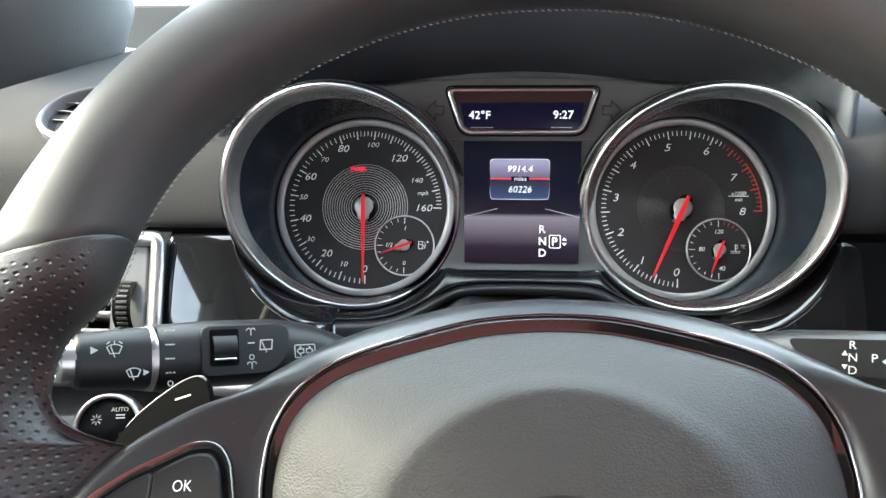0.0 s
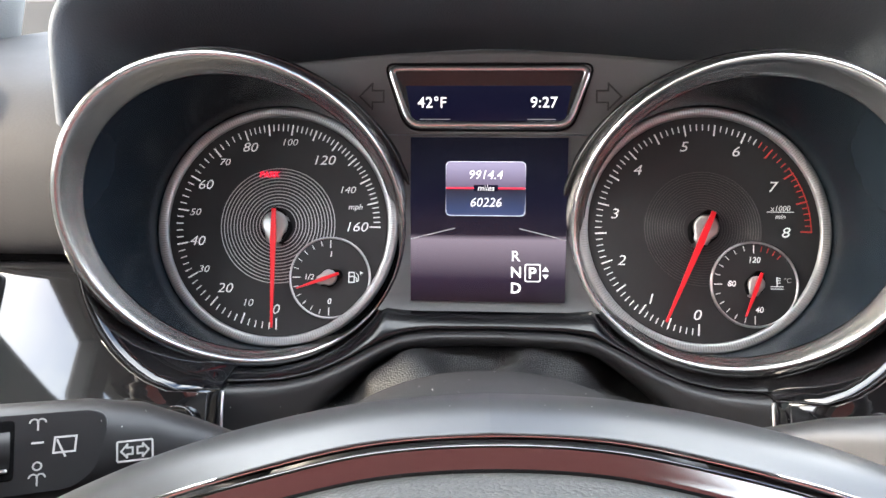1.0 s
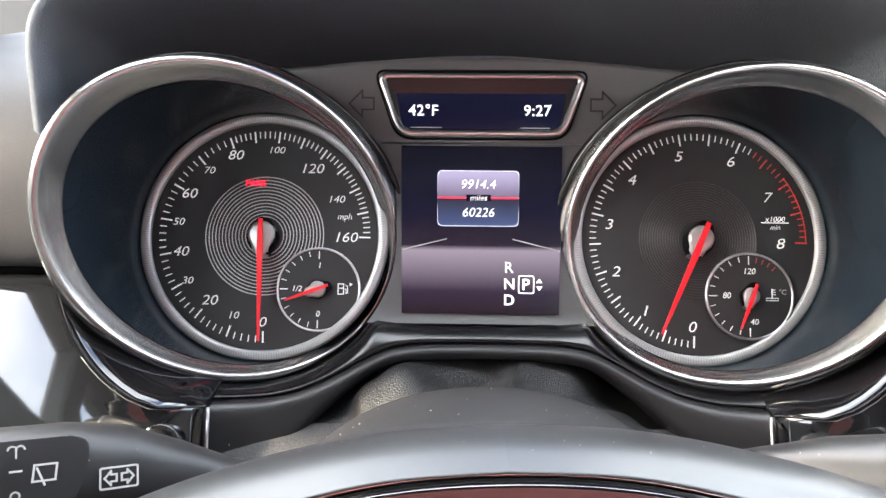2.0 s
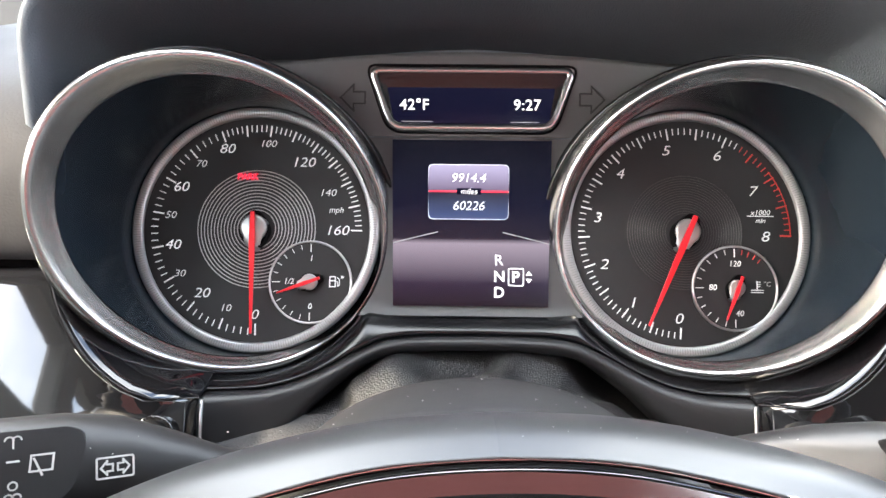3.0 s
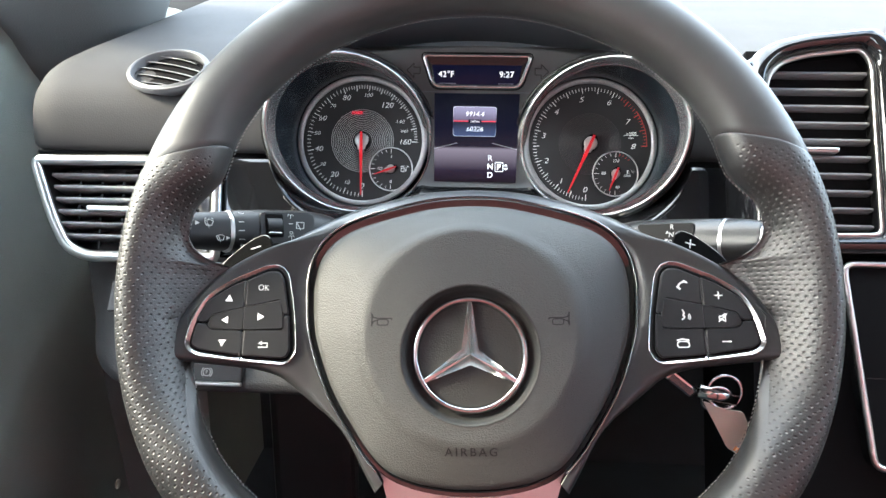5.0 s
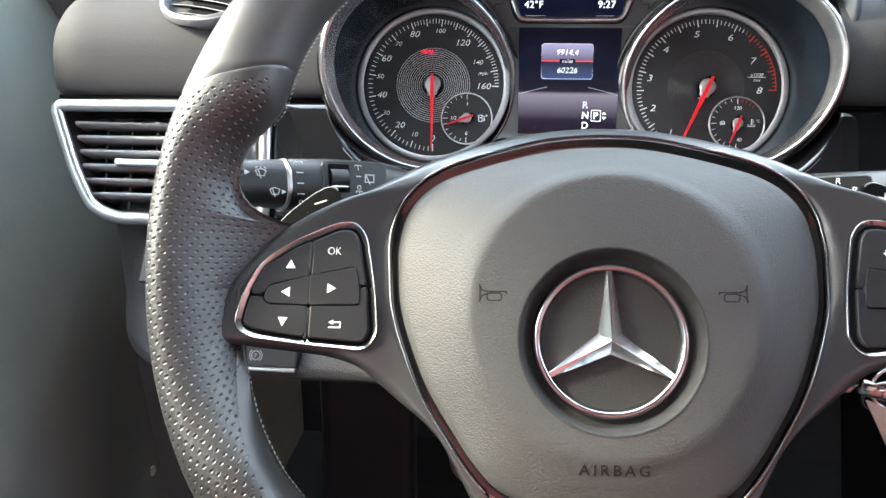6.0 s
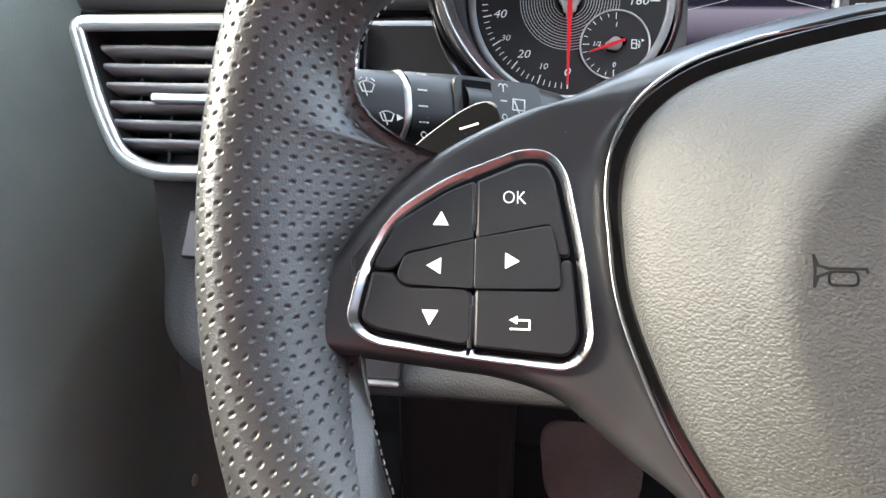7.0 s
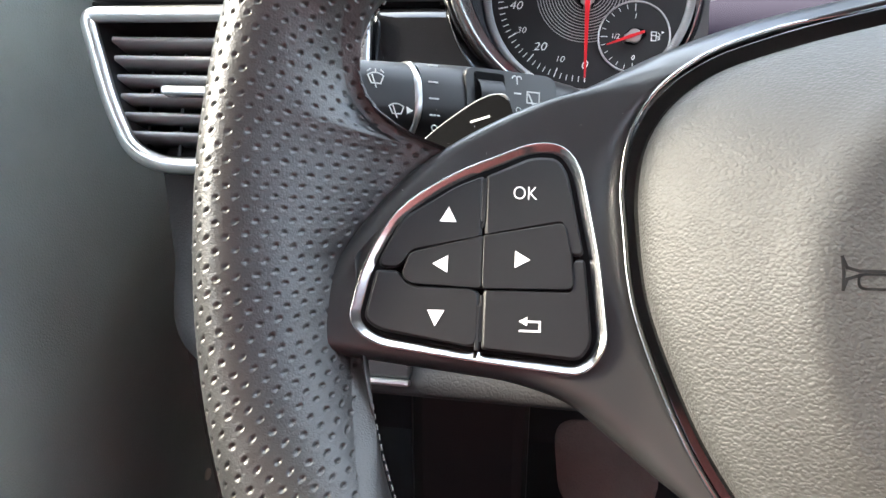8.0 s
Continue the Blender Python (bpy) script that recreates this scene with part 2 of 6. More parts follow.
def grid_mesh(name, pts, close_u=False, close_v=False, flip=False):
    """A mesh over an array of points [rows, columns, 3]."""
    a = np.asarray(pts, float)
    r, c = a.shape[:2]
    i = np.arange(r * c).reshape(r, c)
    ir = np.vstack([i, i[:1]]) if close_u else i
    ir = np.hstack([ir, ir[:, :1]]) if close_v else ir
    q = np.stack([ir[:-1, :-1], ir[:-1, 1:], ir[1:, 1:], ir[1:, :-1]], -1).reshape(-1, 4)
    if flip:
        q = q[:, ::-1]
    me = bpy.data.meshes.new(name)
    me.from_pydata(a.reshape(-1, 3).tolist(), [], q.tolist())
    me.update()
    return me


def grid_part(name, pts, mat, parent=None, label="", close_u=False, close_v=False, flip=False, smooth=True):
    return mesh_ob(name, grid_mesh(name, pts, close_u, close_v, flip), mat, parent, label, smooth)


def prism(pts, z0, z1, bevel=0.0, seg=2, bm=None):
    """A flat outline in x, y raised from z0 to z1, its upper edges rounded."""
    bm = bm or bmesh.new()
    area = sum(a[0] * b[1] - b[0] * a[1] for a, b in zip(pts, pts[1:] + pts[:1]))
    if area < 0:
        pts = pts[::-1]
    low = [bm.verts.new((x, y, z0)) for x, y in pts]
    top = [bm.verts.new((x, y, z1)) for x, y in pts]
    n = len(pts)
    cap = bm.faces.new(top)
    bm.faces.new(low[::-1])
    for i in range(n):
        bm.faces.new((low[i], low[(i + 1) % n], top[(i + 1) % n], top[i]))
    if bevel:
        bmesh.ops.bevel(bm, geom=list(cap.edges), offset=bevel, segments=seg, profile=0.5, affect="EDGES", clamp_overlap=True)
    return bm


def box(x0, x1, y0, y1, z0, z1, bevel=0.0, bm=None, seg=2):
    bm = bm or bmesh.new()
    made = bmesh.ops.create_cube(bm, size=1, matrix=Matrix.LocRotScale(((x0 + x1) / 2, (y0 + y1) / 2, (z0 + z1) / 2), None, (x1 - x0, y1 - y0, z1 - z0)))
    if bevel:
        edges = {e for v in made["verts"] for e in v.link_edges}
        bmesh.ops.bevel(bm, geom=list(edges), offset=bevel, segments=seg, profile=0.5, affect="EDGES", clamp_overlap=True)
    return bm


def smooth_line(pts, per=8, closed=False):
    """A Catmull-Rom line through points of any dimension."""
    p = np.asarray(pts, float)
    n = len(p)
    out = []
    for i in range(n if closed else n - 1):
        a, b, c, d = (p[(i + k) % n] if closed else p[min(max(i + k, 0), n - 1)] for k in (-1, 0, 1, 2))
        for t in np.arange(per) / per:
            out.append(0.5 * (2 * b + (c - a) * t + (2 * a - 5 * b + 4 * c - d) * t * t + (3 * b - a - 3 * c + d) * t ** 3))
    if not closed:
        out.append(p[-1])
    return np.array(out)


def rounded(pts, radius, seg=5):
    """A closed outline with its corners rounded."""
    out, n = [], len(pts)
    for i in range(n):
        a, b, c = (Vector(pts[(i + k) % n]) for k in (-1, 0, 1))
        r = radius[i] if isinstance(radius, (list, tuple)) else radius
        u, v = (a - b), (c - b)
        cut = min(r, 0.45 * u.length, 0.45 * v.length)
        p, q = b + u.normalized() * cut, b + v.normalized() * cut
        for k in range(seg + 1):
            t = k / seg
            out.append(tuple((1 - t) ** 2 * p + 2 * t * (1 - t) * b + t * t * q))
    return out


def sweep(line, shape, closed=False, up=(0, 0, 1)):
    """Points of a cross-section (side, up) carried along a 3D line."""
    p = np.asarray(line, float)
    n = len(p)
    up = np.asarray(up, float)
    t = np.roll(p, -1, 0) - np.roll(p, 1, 0) if closed else np.gradient(p, axis=0)
    t /= np.linalg.norm(t, axis=1)[:, None]
    side = np.cross(t, up)
    side /= np.linalg.norm(side, axis=1)[:, None]
    nrm = np.cross(side, t)
    s = np.asarray(shape, float)
    return p[:, None] + side[:, None] * s[None, :, :1] + nrm[:, None] * s[None, :, 1:2]


def circle(r, n=10, ry=None):
    a = np.arange(n) * 2 * np.pi / n
    return np.c_[r * np.cos(a), (ry or r) * np.sin(a)]


def tube(name, line, r, mat, parent=None, label="", closed=False, n=10, ry=None, up=(0, 0, 1)):
    me = grid_mesh(name, sweep(line, circle(r, n, ry), closed, up), closed, True, True)
    if not closed:
        bm = bmesh.new()
        bm.from_mesh(me)
        bmesh.ops.holes_fill(bm, edges=[e for e in bm.edges if e.is_boundary])
        bm.to_mesh(me)
        bm.free()
    return mesh_ob(name, me, mat, parent, label, True)


def lathe(profile, n=64, cx=0.0, cy=0.0, tilt=None):
    """Points (r, z) turned about the z axis at cx, cy; tilt(angle, r) is added to z."""
    a = np.arange(n) * 2 * np.pi / n
    out = []
    for r, z in profile:
        dz = np.array([tilt(x, r) for x in a]) if tilt else 0
        out.append(np.c_[cx + r * np.cos(a), cy + r * np.sin(a), z + dz + 0 * a])
    return np.array(out)


def lathe_part(name, profile, mat, parent=None, label="", n=64, cx=0.0, cy=0.0, tilt=None):
    return mesh_ob(name, grid_mesh(name, lathe(profile, n, cx, cy, tilt), False, True), mat, parent, label, True)


def disc(cx, cy, r, z0, z1, bevel=0.0, n=40):
    return prism([(cx + r * math.cos(k * 2 * math.pi / n), cy + r * math.sin(k * 2 * math.pi / n)) for k in range(n)], z0, z1, bevel)


def text_mesh(body, size, shear=0.0, thick=0.0001, spacing=1.0, bold=0.0):
    cu = bpy.data.curves.new("writing", "FONT")
    cu.body, cu.size, cu.shear, cu.extrude, cu.space_character, cu.offset = body, size, shear, thick, spacing, bold
    cu.align_x, cu.align_y = "CENTER", "CENTER"
    cu.resolution_u = 3
    ob = bpy.data.objects.new("writing", cu)
    scene.collection.objects.link(ob)
    me = bpy.data.meshes.new_from_object(ob.evaluated_get(bpy.context.evaluated_depsgraph_get()))
    bpy.data.objects.remove(ob)
    co = np.array([v.co[:] for v in me.vertices])
    mid = (co.min(0) + co.max(0)) / 2
    for v in me.vertices:
        v.co.x -= mid[0]
        v.co.y -= mid[1]
    return me


def writing(name, body, x, y, z, height, mat, parent, shear=0.0, turn=0.0, bold=0.0, spacing=1.0, label="", wide=1.0):
    """Raised print, centred; height is that of a capital."""
    ob = mesh_ob(name, text_mesh(body, height / 0.70, shear, 0.00008, spacing, bold), mat, parent, label)
    ob.matrix_local = pose(x, y, z, 0, 0, turn) @ Matrix.Diagonal((wide, 1, 1, 1))
    return ob


def stroke(bm, pts, w, z, closed=False, h=0.00012):
    """A line of print of width w through points x, y."""
    p = [Vector(q) for q in pts]
    n = len(p)
    for i in range(n if closed else n - 1):
        a, b = p[i], p[(i + 1) % n]
        d = (b - a).normalized()
        s = Vector((-d.y, d.x)) * w / 2
        e = d * w / 2
        prism([tuple(a - e + s), tuple(a - e - s), tuple(b + e - s), tuple(b + e + s)], z, z + h, bm=bm)
    return bm


def ring_pts(cx, cy, r, a0, a1, n=16):
    return [(cx + r * math.cos(radians(a0 + (a1 - a0) * k / n)), cy + r * math.sin(radians(a0 + (a1 - a0) * k / n))) for k in range(n + 1)]


WHEEL = pose(0, 0, 0.8, 65, 0, 0) @ pose(0, 0, 0, 0, 0, 1.95)
CLUSTER = pose(0, 0.2675, 0.87, 73.96, 0, 0)


# ---- steering wheel ----
wheel = thing("steering_wheel", WHEEL, "black leather three-spoke steering wheel with perforated grips", "steering wheel")
RC = Vector((0.0008, 0.0365))


# inner radius by the angle from the top, with a thumb rest above each spoke
RIM_D = np.arange(0, 181, 0.5)
RIM_I = np.interp(RIM_D, [0, 25, 40, 50, 56, 59, 64, 67.2, 71, 74, 77, 79, 81, 84, 100, 108, 116, 126, 140, 180], [0.1490, 0.1505, 0.1518, 0.1514, 0.1500, 0.1487, 0.1461, 0.1455, 0.1495, 0.1540, 0.1548, 0.1543, 0.1530, 0.1510, 0.1506, 0.1525, 0.1548, 0.1565, 0.1570, 0.1570])
RIM_I[10:-10] = np.convolve(RIM_I, np.hanning(9) / np.hanning(9).sum(), "same")[10:-10]
# flange that fills the corner between rim and button wing, by the angle above the spoke
WEB_A = [-7, -4, 1.2, 3.2, 4.8, 5.1, 5.5, 6.1, 7.0, 8.2, 10]
WEB_R = [0.1520, 0.1455, 0.1366, 0.134, 0.131, 0.134, 0.139, 0.1435, 0.1478, 0.1512, 0.1540]


def rim_shape(phi):
    """Outer and inner radius of the rim at an angle (degrees)."""
    d = abs((phi - 90 + 180) % 360 - 180)               # 0 at the top
    outer = float(np.interp(d, [95, 110, 122], [0.1855, 0.1868, 0.1878]))
    inner = float(np.interp(d, RIM_D, RIM_I))
    web = max(inner - float(np.interp(90 - d, WEB_A, WEB_R)), 0) if 80 < d < 98 else 0.0
    if d > 118:                                          # flattened foot
        k = min((d - 118) / 62, 1)
        outer -= 0.018 * k * k * (3 - 2 * k)
        inner -= 0.018 * k * k * (3 - 2 * k)
    pinch = float(np.interp(d, [64, 89, 101, 124], [0, 1, 1, 0]))
    pinch = pinch * pinch * (3 - 2 * pinch)
    return outer, inner, web, pinch


RIM_PHI = np.arange(-70.0, 320.0, 0.25)
RIM_TAB = np.array([rim_shape(p) for p in RIM_PHI])
SEAM = 19.5


def slant(phis, psis):
    """Angles about the wheel; the seams between the leathers run up towards the inner side."""
    phi = np.asarray(phis, float)[:, None]
    inner = (1 - np.cos(np.asarray(psis, float)))[None] / 2
    left = np.clip(1 - np.abs(phi - (181 - SEAM)) / 26, 0, 1)
    right = np.clip(1 - np.abs(phi - SEAM) / 26, 0, 1)
    return phi + 11.2 * inner * (right - left)


def rim_points(phis, psis, dimple=None):
    psis = np.asarray(psis, float)
    phi = slant(phis, psis)
    outer, inner_r, web, pinch = (np.interp(phi, RIM_PHI, RIM_TAB[:, k]) for k in range(4))
    mid, half = (outer + inner_r) / 2, (outer - inner_r) / 2
    c, s = np.cos(psis), np.sin(psis)
    cc = (np.sign(c) * np.abs(c) ** 0.92)[None]
    ss = (np.sign(s) * np.abs(s) ** 0.92)[None]
    inward = np.clip(-cc, 0, 1) ** 1.8
    r = mid + half * cc - web * inward
    z = np.where(ss > 0, 0.0165, 0.0175) * ss - 0.55 * web * inward
    z = z + np.clip(ss, -1, 0) * 0.6 * web
    z = z - pinch * 0.026 * (((1 - cc) / 2) ** 1.6 * np.clip(ss + 0.3, 0, 1))
    if dimple is not None:
        r = r - dimple * cc
        z = z - dimple * ss
    a = np.radians(phi)
    return np.stack([RC.x + r * np.cos(a), RC.y + r * np.sin(a), z], -1)


def perforated(phi0, phi1, n_phi, n_psi):
    phis = np.linspace(phi0, phi1, n_phi)
    front, rear = np.linspace(-0.9, math.pi + 0.9, n_psi), np.linspace(math.pi + 0.9, 2 * math.pi - 0.9, 24)[1:-1]
    psis = np.r_[front, rear]
    s = np.radians(slant(phis, psis)) * 0.166
    flat = rim_points(phis, psis)
    q = np.cumsum(np.linalg.norm(np.diff(flat, axis=1, prepend=flat[:, :1]), axis=2), 1)
    q = q - q[:, [int(np.argmin(np.abs(psis)))]]
    step_q, step_s = 0.0021, 0.0054
    col = np.round(q / step_q)
    dq = q - col * step_q
    off = col * 0.53 * step_s * (1 if phi1 > phi0 else -1)
    wob = 0.0003 * np.sin(s * 310) + 0.0002 * np.sin(q * 900)
    ss = s + off + wob
    ds = ss - np.round(ss / step_s) * step_s
    along, across = 0.906 * dq - 0.423 * ds, 0.423 * dq + 0.906 * ds
    d = np.sqrt((along / 1.4) ** 2 + (across * 1.2) ** 2)
    edge = np.clip((np.minimum(phis - min(phi0, phi1), max(phi0, phi1) - phis) - 1.2) / 0.6, 0, 1)[:, None]
    # the inner side stays plain but for the corner beside the spoke
    spoke = np.minimum(np.abs(phis - 180), np.abs(phis))[:, None]
    keep = edge * np.where((psis[None] > -0.75) & (psis[None] < 2.4 + 1.5 * np.exp(-(spoke / 10) ** 2)), 1, 0)
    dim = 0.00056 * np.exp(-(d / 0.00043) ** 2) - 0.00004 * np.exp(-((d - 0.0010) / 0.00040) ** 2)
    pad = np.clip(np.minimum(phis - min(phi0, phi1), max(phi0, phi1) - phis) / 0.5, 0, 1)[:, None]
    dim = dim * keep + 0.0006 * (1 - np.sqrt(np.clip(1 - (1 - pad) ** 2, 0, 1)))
    # The second array is the painted shade of the perforations.
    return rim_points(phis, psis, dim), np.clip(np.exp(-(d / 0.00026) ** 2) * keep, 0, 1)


def smooth_rim(phi0, phi1, n=90):
    phis = np.linspace(phi0, phi1, n)
    psis = np.linspace(0, 2 * math.pi, 49)[:-1]
    pad = np.clip(np.minimum(phis - phi0, phi1 - phis) / 0.7, 0, 1)[:, None]
    dim = 0.0008 * (1 - np.sqrt(np.clip(1 - (1 - pad) ** 2, 0, 1))) + 0 * psis[None]
    return rim_points(phis, psis, dim)


grid_part("rim_top", smooth_rim(SEAM, 180 - SEAM + 1.0, 120), LEATHER, wheel, "smooth black leather upper rim", False, True)
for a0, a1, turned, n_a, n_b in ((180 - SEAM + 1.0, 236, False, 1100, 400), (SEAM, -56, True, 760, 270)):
    skin, hole_shades = perforated(a0, a1, n_a, n_b)
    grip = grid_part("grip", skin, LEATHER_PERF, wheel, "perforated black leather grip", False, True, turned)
    grip.data.attributes.new("hole_shade", "FLOAT", "POINT").data.foreach_set("value", hole_shades.astype(np.float32).ravel())
grid_part("rim_foot", smooth_rim(236, 304, 60), LEATHER, wheel, "smooth black leather lower rim", False, True)

# stitches round the inner side of the rim
pts = []
for k in range(430):
    phi = 360 * k / 430
    o, i, web, _ = rim_shape(phi)
    if web > 0.0002 or 79 < abs((phi + 90) % 360 - 180) < 103:
        continue
    a = radians(phi)
    e = Vector((math.cos(a), math.sin(a), 0))
    t = Vector((-math.sin(a), math.cos(a), 0.5))
    base = Vector((RC.x, RC.y, -0.0060)) + e * (i + 0.0006)
    for dz in (-0.0012,):
        for sgn in (-1, 1):
            pts.append((base + Vector((0, 0, dz)) + t * 0.0006 * sgn - e * 0.0002, e, sgn))
verts, faces = [], []
for j in range(0, len(pts), 2):
    (a, e, _), (b, _, _) = pts[j], pts[j + 1]
    d = (b - a).normalized()
    n = e.cross(d)
    i0 = len(verts)
    for p in (a, b):
        for x, y in ((0.0002, 0), (0, 0.0002), (-0.0002, 0), (0, -0.0004)):
            verts.append(tuple(p + n * x - e * y))
    faces += [(i0 + m, i0 + (m + 1) % 4, i0 + 4 + (m + 1) % 4, i0 + 4 + m) for m in range(4)] + [(i0, i0 + 1, i0 + 2, i0 + 3), (i0 + 4, i0 + 5, i0 + 6, i0 + 7)]
me = bpy.data.meshes.new("stitching")
me.from_pydata(verts, [], faces)
tagged(mesh_ob("stitching", me, THREAD, wheel, "pale stitched seam round the inner rim"), kind="stuff")

# outline of the airbag cover, one half, from the top down
PADHALF = [(0.0, 0.0823), (0.019, 0.0812), (0.0365, 0.0776), (0.053, 0.0731), (0.0668, 0.0680), (0.0770, 0.0605), (0.0830, 0.0510), (0.0853, 0.0398), (0.0853, 0.0290), (0.0836, 0.0125), (0.0785, -0.0037),
           (0.0717, -0.0195), (0.0620, -0.0350), (0.0515, -0.0495), (0.0420, -0.0585), (0.0290, -0.0640), (0.0140, -0.0668), (0.0, -0.0675)]
full = [(-x, y) for x, y in PADHALF[1:-1]]
PADLINE = smooth_line(PADHALF + full[::-1], 6, True)


def bezel_z(x, y):
    """The dished face on which spokes and button wings lie."""
    return -0.0120 + 0.172 * (max(abs(x), 0.085) - 0.1) - 0.178 * min(y, 0.045 + 0.3 * (y - 0.045))


EDGE_A = np.arctan2(PADLINE[:, 1] - 0.010, PADLINE[:, 0])
EDGE_O = np.argsort(EDGE_A)
EDGE_D = np.hypot(PADLINE[:, 0], PADLINE[:, 1] - 0.010)


def pad_height(x, y):
    """The airbag cover: a flat middle that falls away to its edge."""
    d, a = math.hypot(x, y - 0.010), math.atan2(y - 0.010, x)
    reach = float(np.interp(a, EDGE_A[EDGE_O], EDGE_D[EDGE_O], period=2 * math.pi))
    ex, ey = reach * math.cos(a), 0.010 + reach * math.sin(a)
    end = bezel_z(ex, max(ey, -0.05)) + 0.003
    t = min(max((d - 0.053) / (reach - 0.053), 0), 1)
    s = min(t / 0.25, 1)
    return 0.0050 - (0.0050 - end) * (0.82 * t * (0.4 + 0.6 * s) + 0.18 * t * t)


rows = []
for k, f_ in enumerate(np.r_[np.linspace(0, 0.93, 34), 0.96, 0.98, 0.992, 1.0, 1.004, 1.004]):
    row = []
    for x, y in PADLINE:
        a = math.atan2(y, x)
        # from the emblem's well out to the edge
        x0, y0 = 0.0352 * math.cos(a), 0.0352 * math.sin(a)
        px, py = x0 + (x - x0) * f_, y0 + (y - y0) * f_
        z = pad_height(px, py)
        gap = math.hypot(x - px, y - py)
        if gap < 0.004:
            z -= 0.004 - math.sqrt(max(0.004 ** 2 - (0.004 - gap) ** 2, 0))
        if k > 36:
            z -= 0.002 * (k - 36)
        row.append((px, py, z))
    rows.append(row)
cover = grid_part("airbag_cover", rows, PAD, wheel, "grained dark grey airbag cover", False, True)
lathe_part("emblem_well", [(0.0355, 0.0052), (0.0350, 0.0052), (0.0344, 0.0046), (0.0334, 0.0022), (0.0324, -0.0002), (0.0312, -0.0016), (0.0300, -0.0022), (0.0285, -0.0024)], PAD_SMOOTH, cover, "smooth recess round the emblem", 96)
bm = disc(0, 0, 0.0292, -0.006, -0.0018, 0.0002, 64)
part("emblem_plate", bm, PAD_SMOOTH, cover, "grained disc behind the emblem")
ring = lathe_part("emblem_ring", [(0.0260, -0.0020), (0.0262, 0.0000), (0.0268, 0.0012), (0.0277, 0.0019), (0.0287, 0.0017), (0.0295, 0.0006), (0.0299, -0.0010), (0.0299, -0.0024)], TRIM_CHROME, wheel, "round chrome emblem ring", 96)
bm = bmesh.new()
top = bm.verts.new((0, 0, 0.0042))
outer = []
for k in range(6):
    a = radians(90 + 60 * k)
    if k % 2 == 0:
        outer.append([bm.verts.new((0.0270 * math.cos(a + d), 0.0270 * math.sin(a + d), 0.0004 + 0.0006)) for d in (-0.035, 0.035)])
    else:
        outer.append([bm.verts.new((0.0052 * math.cos(a), 0.0052 * math.sin(a), -0.0005))])
loop = [v for o in outer for v in o]
for a, b in zip(loop, loop[1:] + loop[:1]):
    bm.faces.new((top, a, b))
ext = bmesh.ops.extrude_edge_only(bm, edges=[e for e in bm.edges if e.is_boundary])
for v in ext["geom"]:
    if isinstance(v, bmesh.types.BMVert):
        v.co.z = -0.0022
part("emblem_star", bm, CHROME, wheel, "three-armed faceted chrome emblem")

# engraved marks on the cover, their shade given as a darker colour
for s in (-1, 1):
    bm = bmesh.new()
    hx, hy = s * 0.0448, 0.0178
    line = [(-0.0050, 0.0030), (-0.0042, 0.0010), (-0.0020, 0.0004), (0.0050, 0.0004), (0.0052, -0.0002)]
    stroke(bm, [(hx + x * 1.0, hy + y) for x, y in line], 0.0006, 0)
    stroke(bm, [(hx - 0.0050, hy - 0.0032), (hx - 0.0042, hy - 0.0012), (hx - 0.0020, hy - 0.0004)], 0.0006, 0)
    stroke(bm, [(hx - 0.0050, hy + 0.0030), (hx - 0.0048, hy), (hx - 0.0050, hy - 0.0032)], 0.0006, 0)
    stroke(bm, rounded([(hx - 0.0022, hy - 0.0002), (hx + 0.0034, hy - 0.0002), (hx + 0.0034, hy - 0.0030), (hx - 0.0022, hy - 0.0030)], 0.0014, 4), 0.0005, 0, True)
    for v in bm.verts:
        if s > 0:                                        # the two horns face away from each other
            v.co.x = 2 * hx - v.co.x
        v.co.z += pad_height(v.co.x, v.co.y) - 0.00005
    part("horn_symbol", bm, ENGRAVED_SHADE, cover, "engraved horn symbol")
ob = writing("airbag_word", "AIRBAG", 0.0, -0.0475, 0, 0.0042, ENGRAVED_SHADE, cover, spacing=1.35, bold=0.00004)
ob.matrix_local = Matrix.Identity(4)
for v in ob.data.vertices:
    v.co.y -= 0.0475
    v.co.z += pad_height(v.co.x, v.co.y) + 0.0001


def offset_line(line, d):
    p = np.asarray(line, float)
    t = np.roll(p, -1, 0) - np.roll(p, 1, 0)
    t /= np.linalg.norm(t, axis=1)[:, None]
    return p + np.c_[-t[:, 1], t[:, 0]] * d


# gloss band and chrome line round the cover
def edge_w(y):
    """Width of the band round the cover: broad at the top, slim at the sides."""
    return 0.0031 + 0.0022 * min(max((y - 0.03) / 0.045, 0), 1)


band = []
for d, dz in ((-0.0012, -0.0006), (-0.0004, 0.0), (0.0010, 0.0), (0.0020, 0.0), (0.0036, 0.0), (0.0042, 0.0), (0.0043, -0.0010), (0.0044, -0.0040)):
    ln = PADLINE + (offset_line(PADLINE, 1.0) - PADLINE) * np.array([d * edge_w(y) / 0.0052 for _, y in PADLINE])[:, None]
    band.append([(x, y, bezel_z(x, y) + dz - 0.0004 + max(d, 0) * 0.13 * min(max((y - 0.02) / 0.04, 0), 1)) for x, y in ln])
grid_part("cover_band", band, SMOKED, wheel, "smoked gloss band round the airbag cover", False, True)
cl_line = PADLINE + (offset_line(PADLINE, 1.0) - PADLINE) * np.array([edge_w(y) + 0.0003 for _, y in PADLINE])[:, None]
seq = [i for i in range(len(PADLINE)) if PADLINE[i][1] > -0.056]
brk = next((k for k in range(len(seq) - 1) if seq[k + 1] - seq[k] > 1), None)
seq = seq[brk + 1:] + seq[:brk + 1] if brk is not None else seq
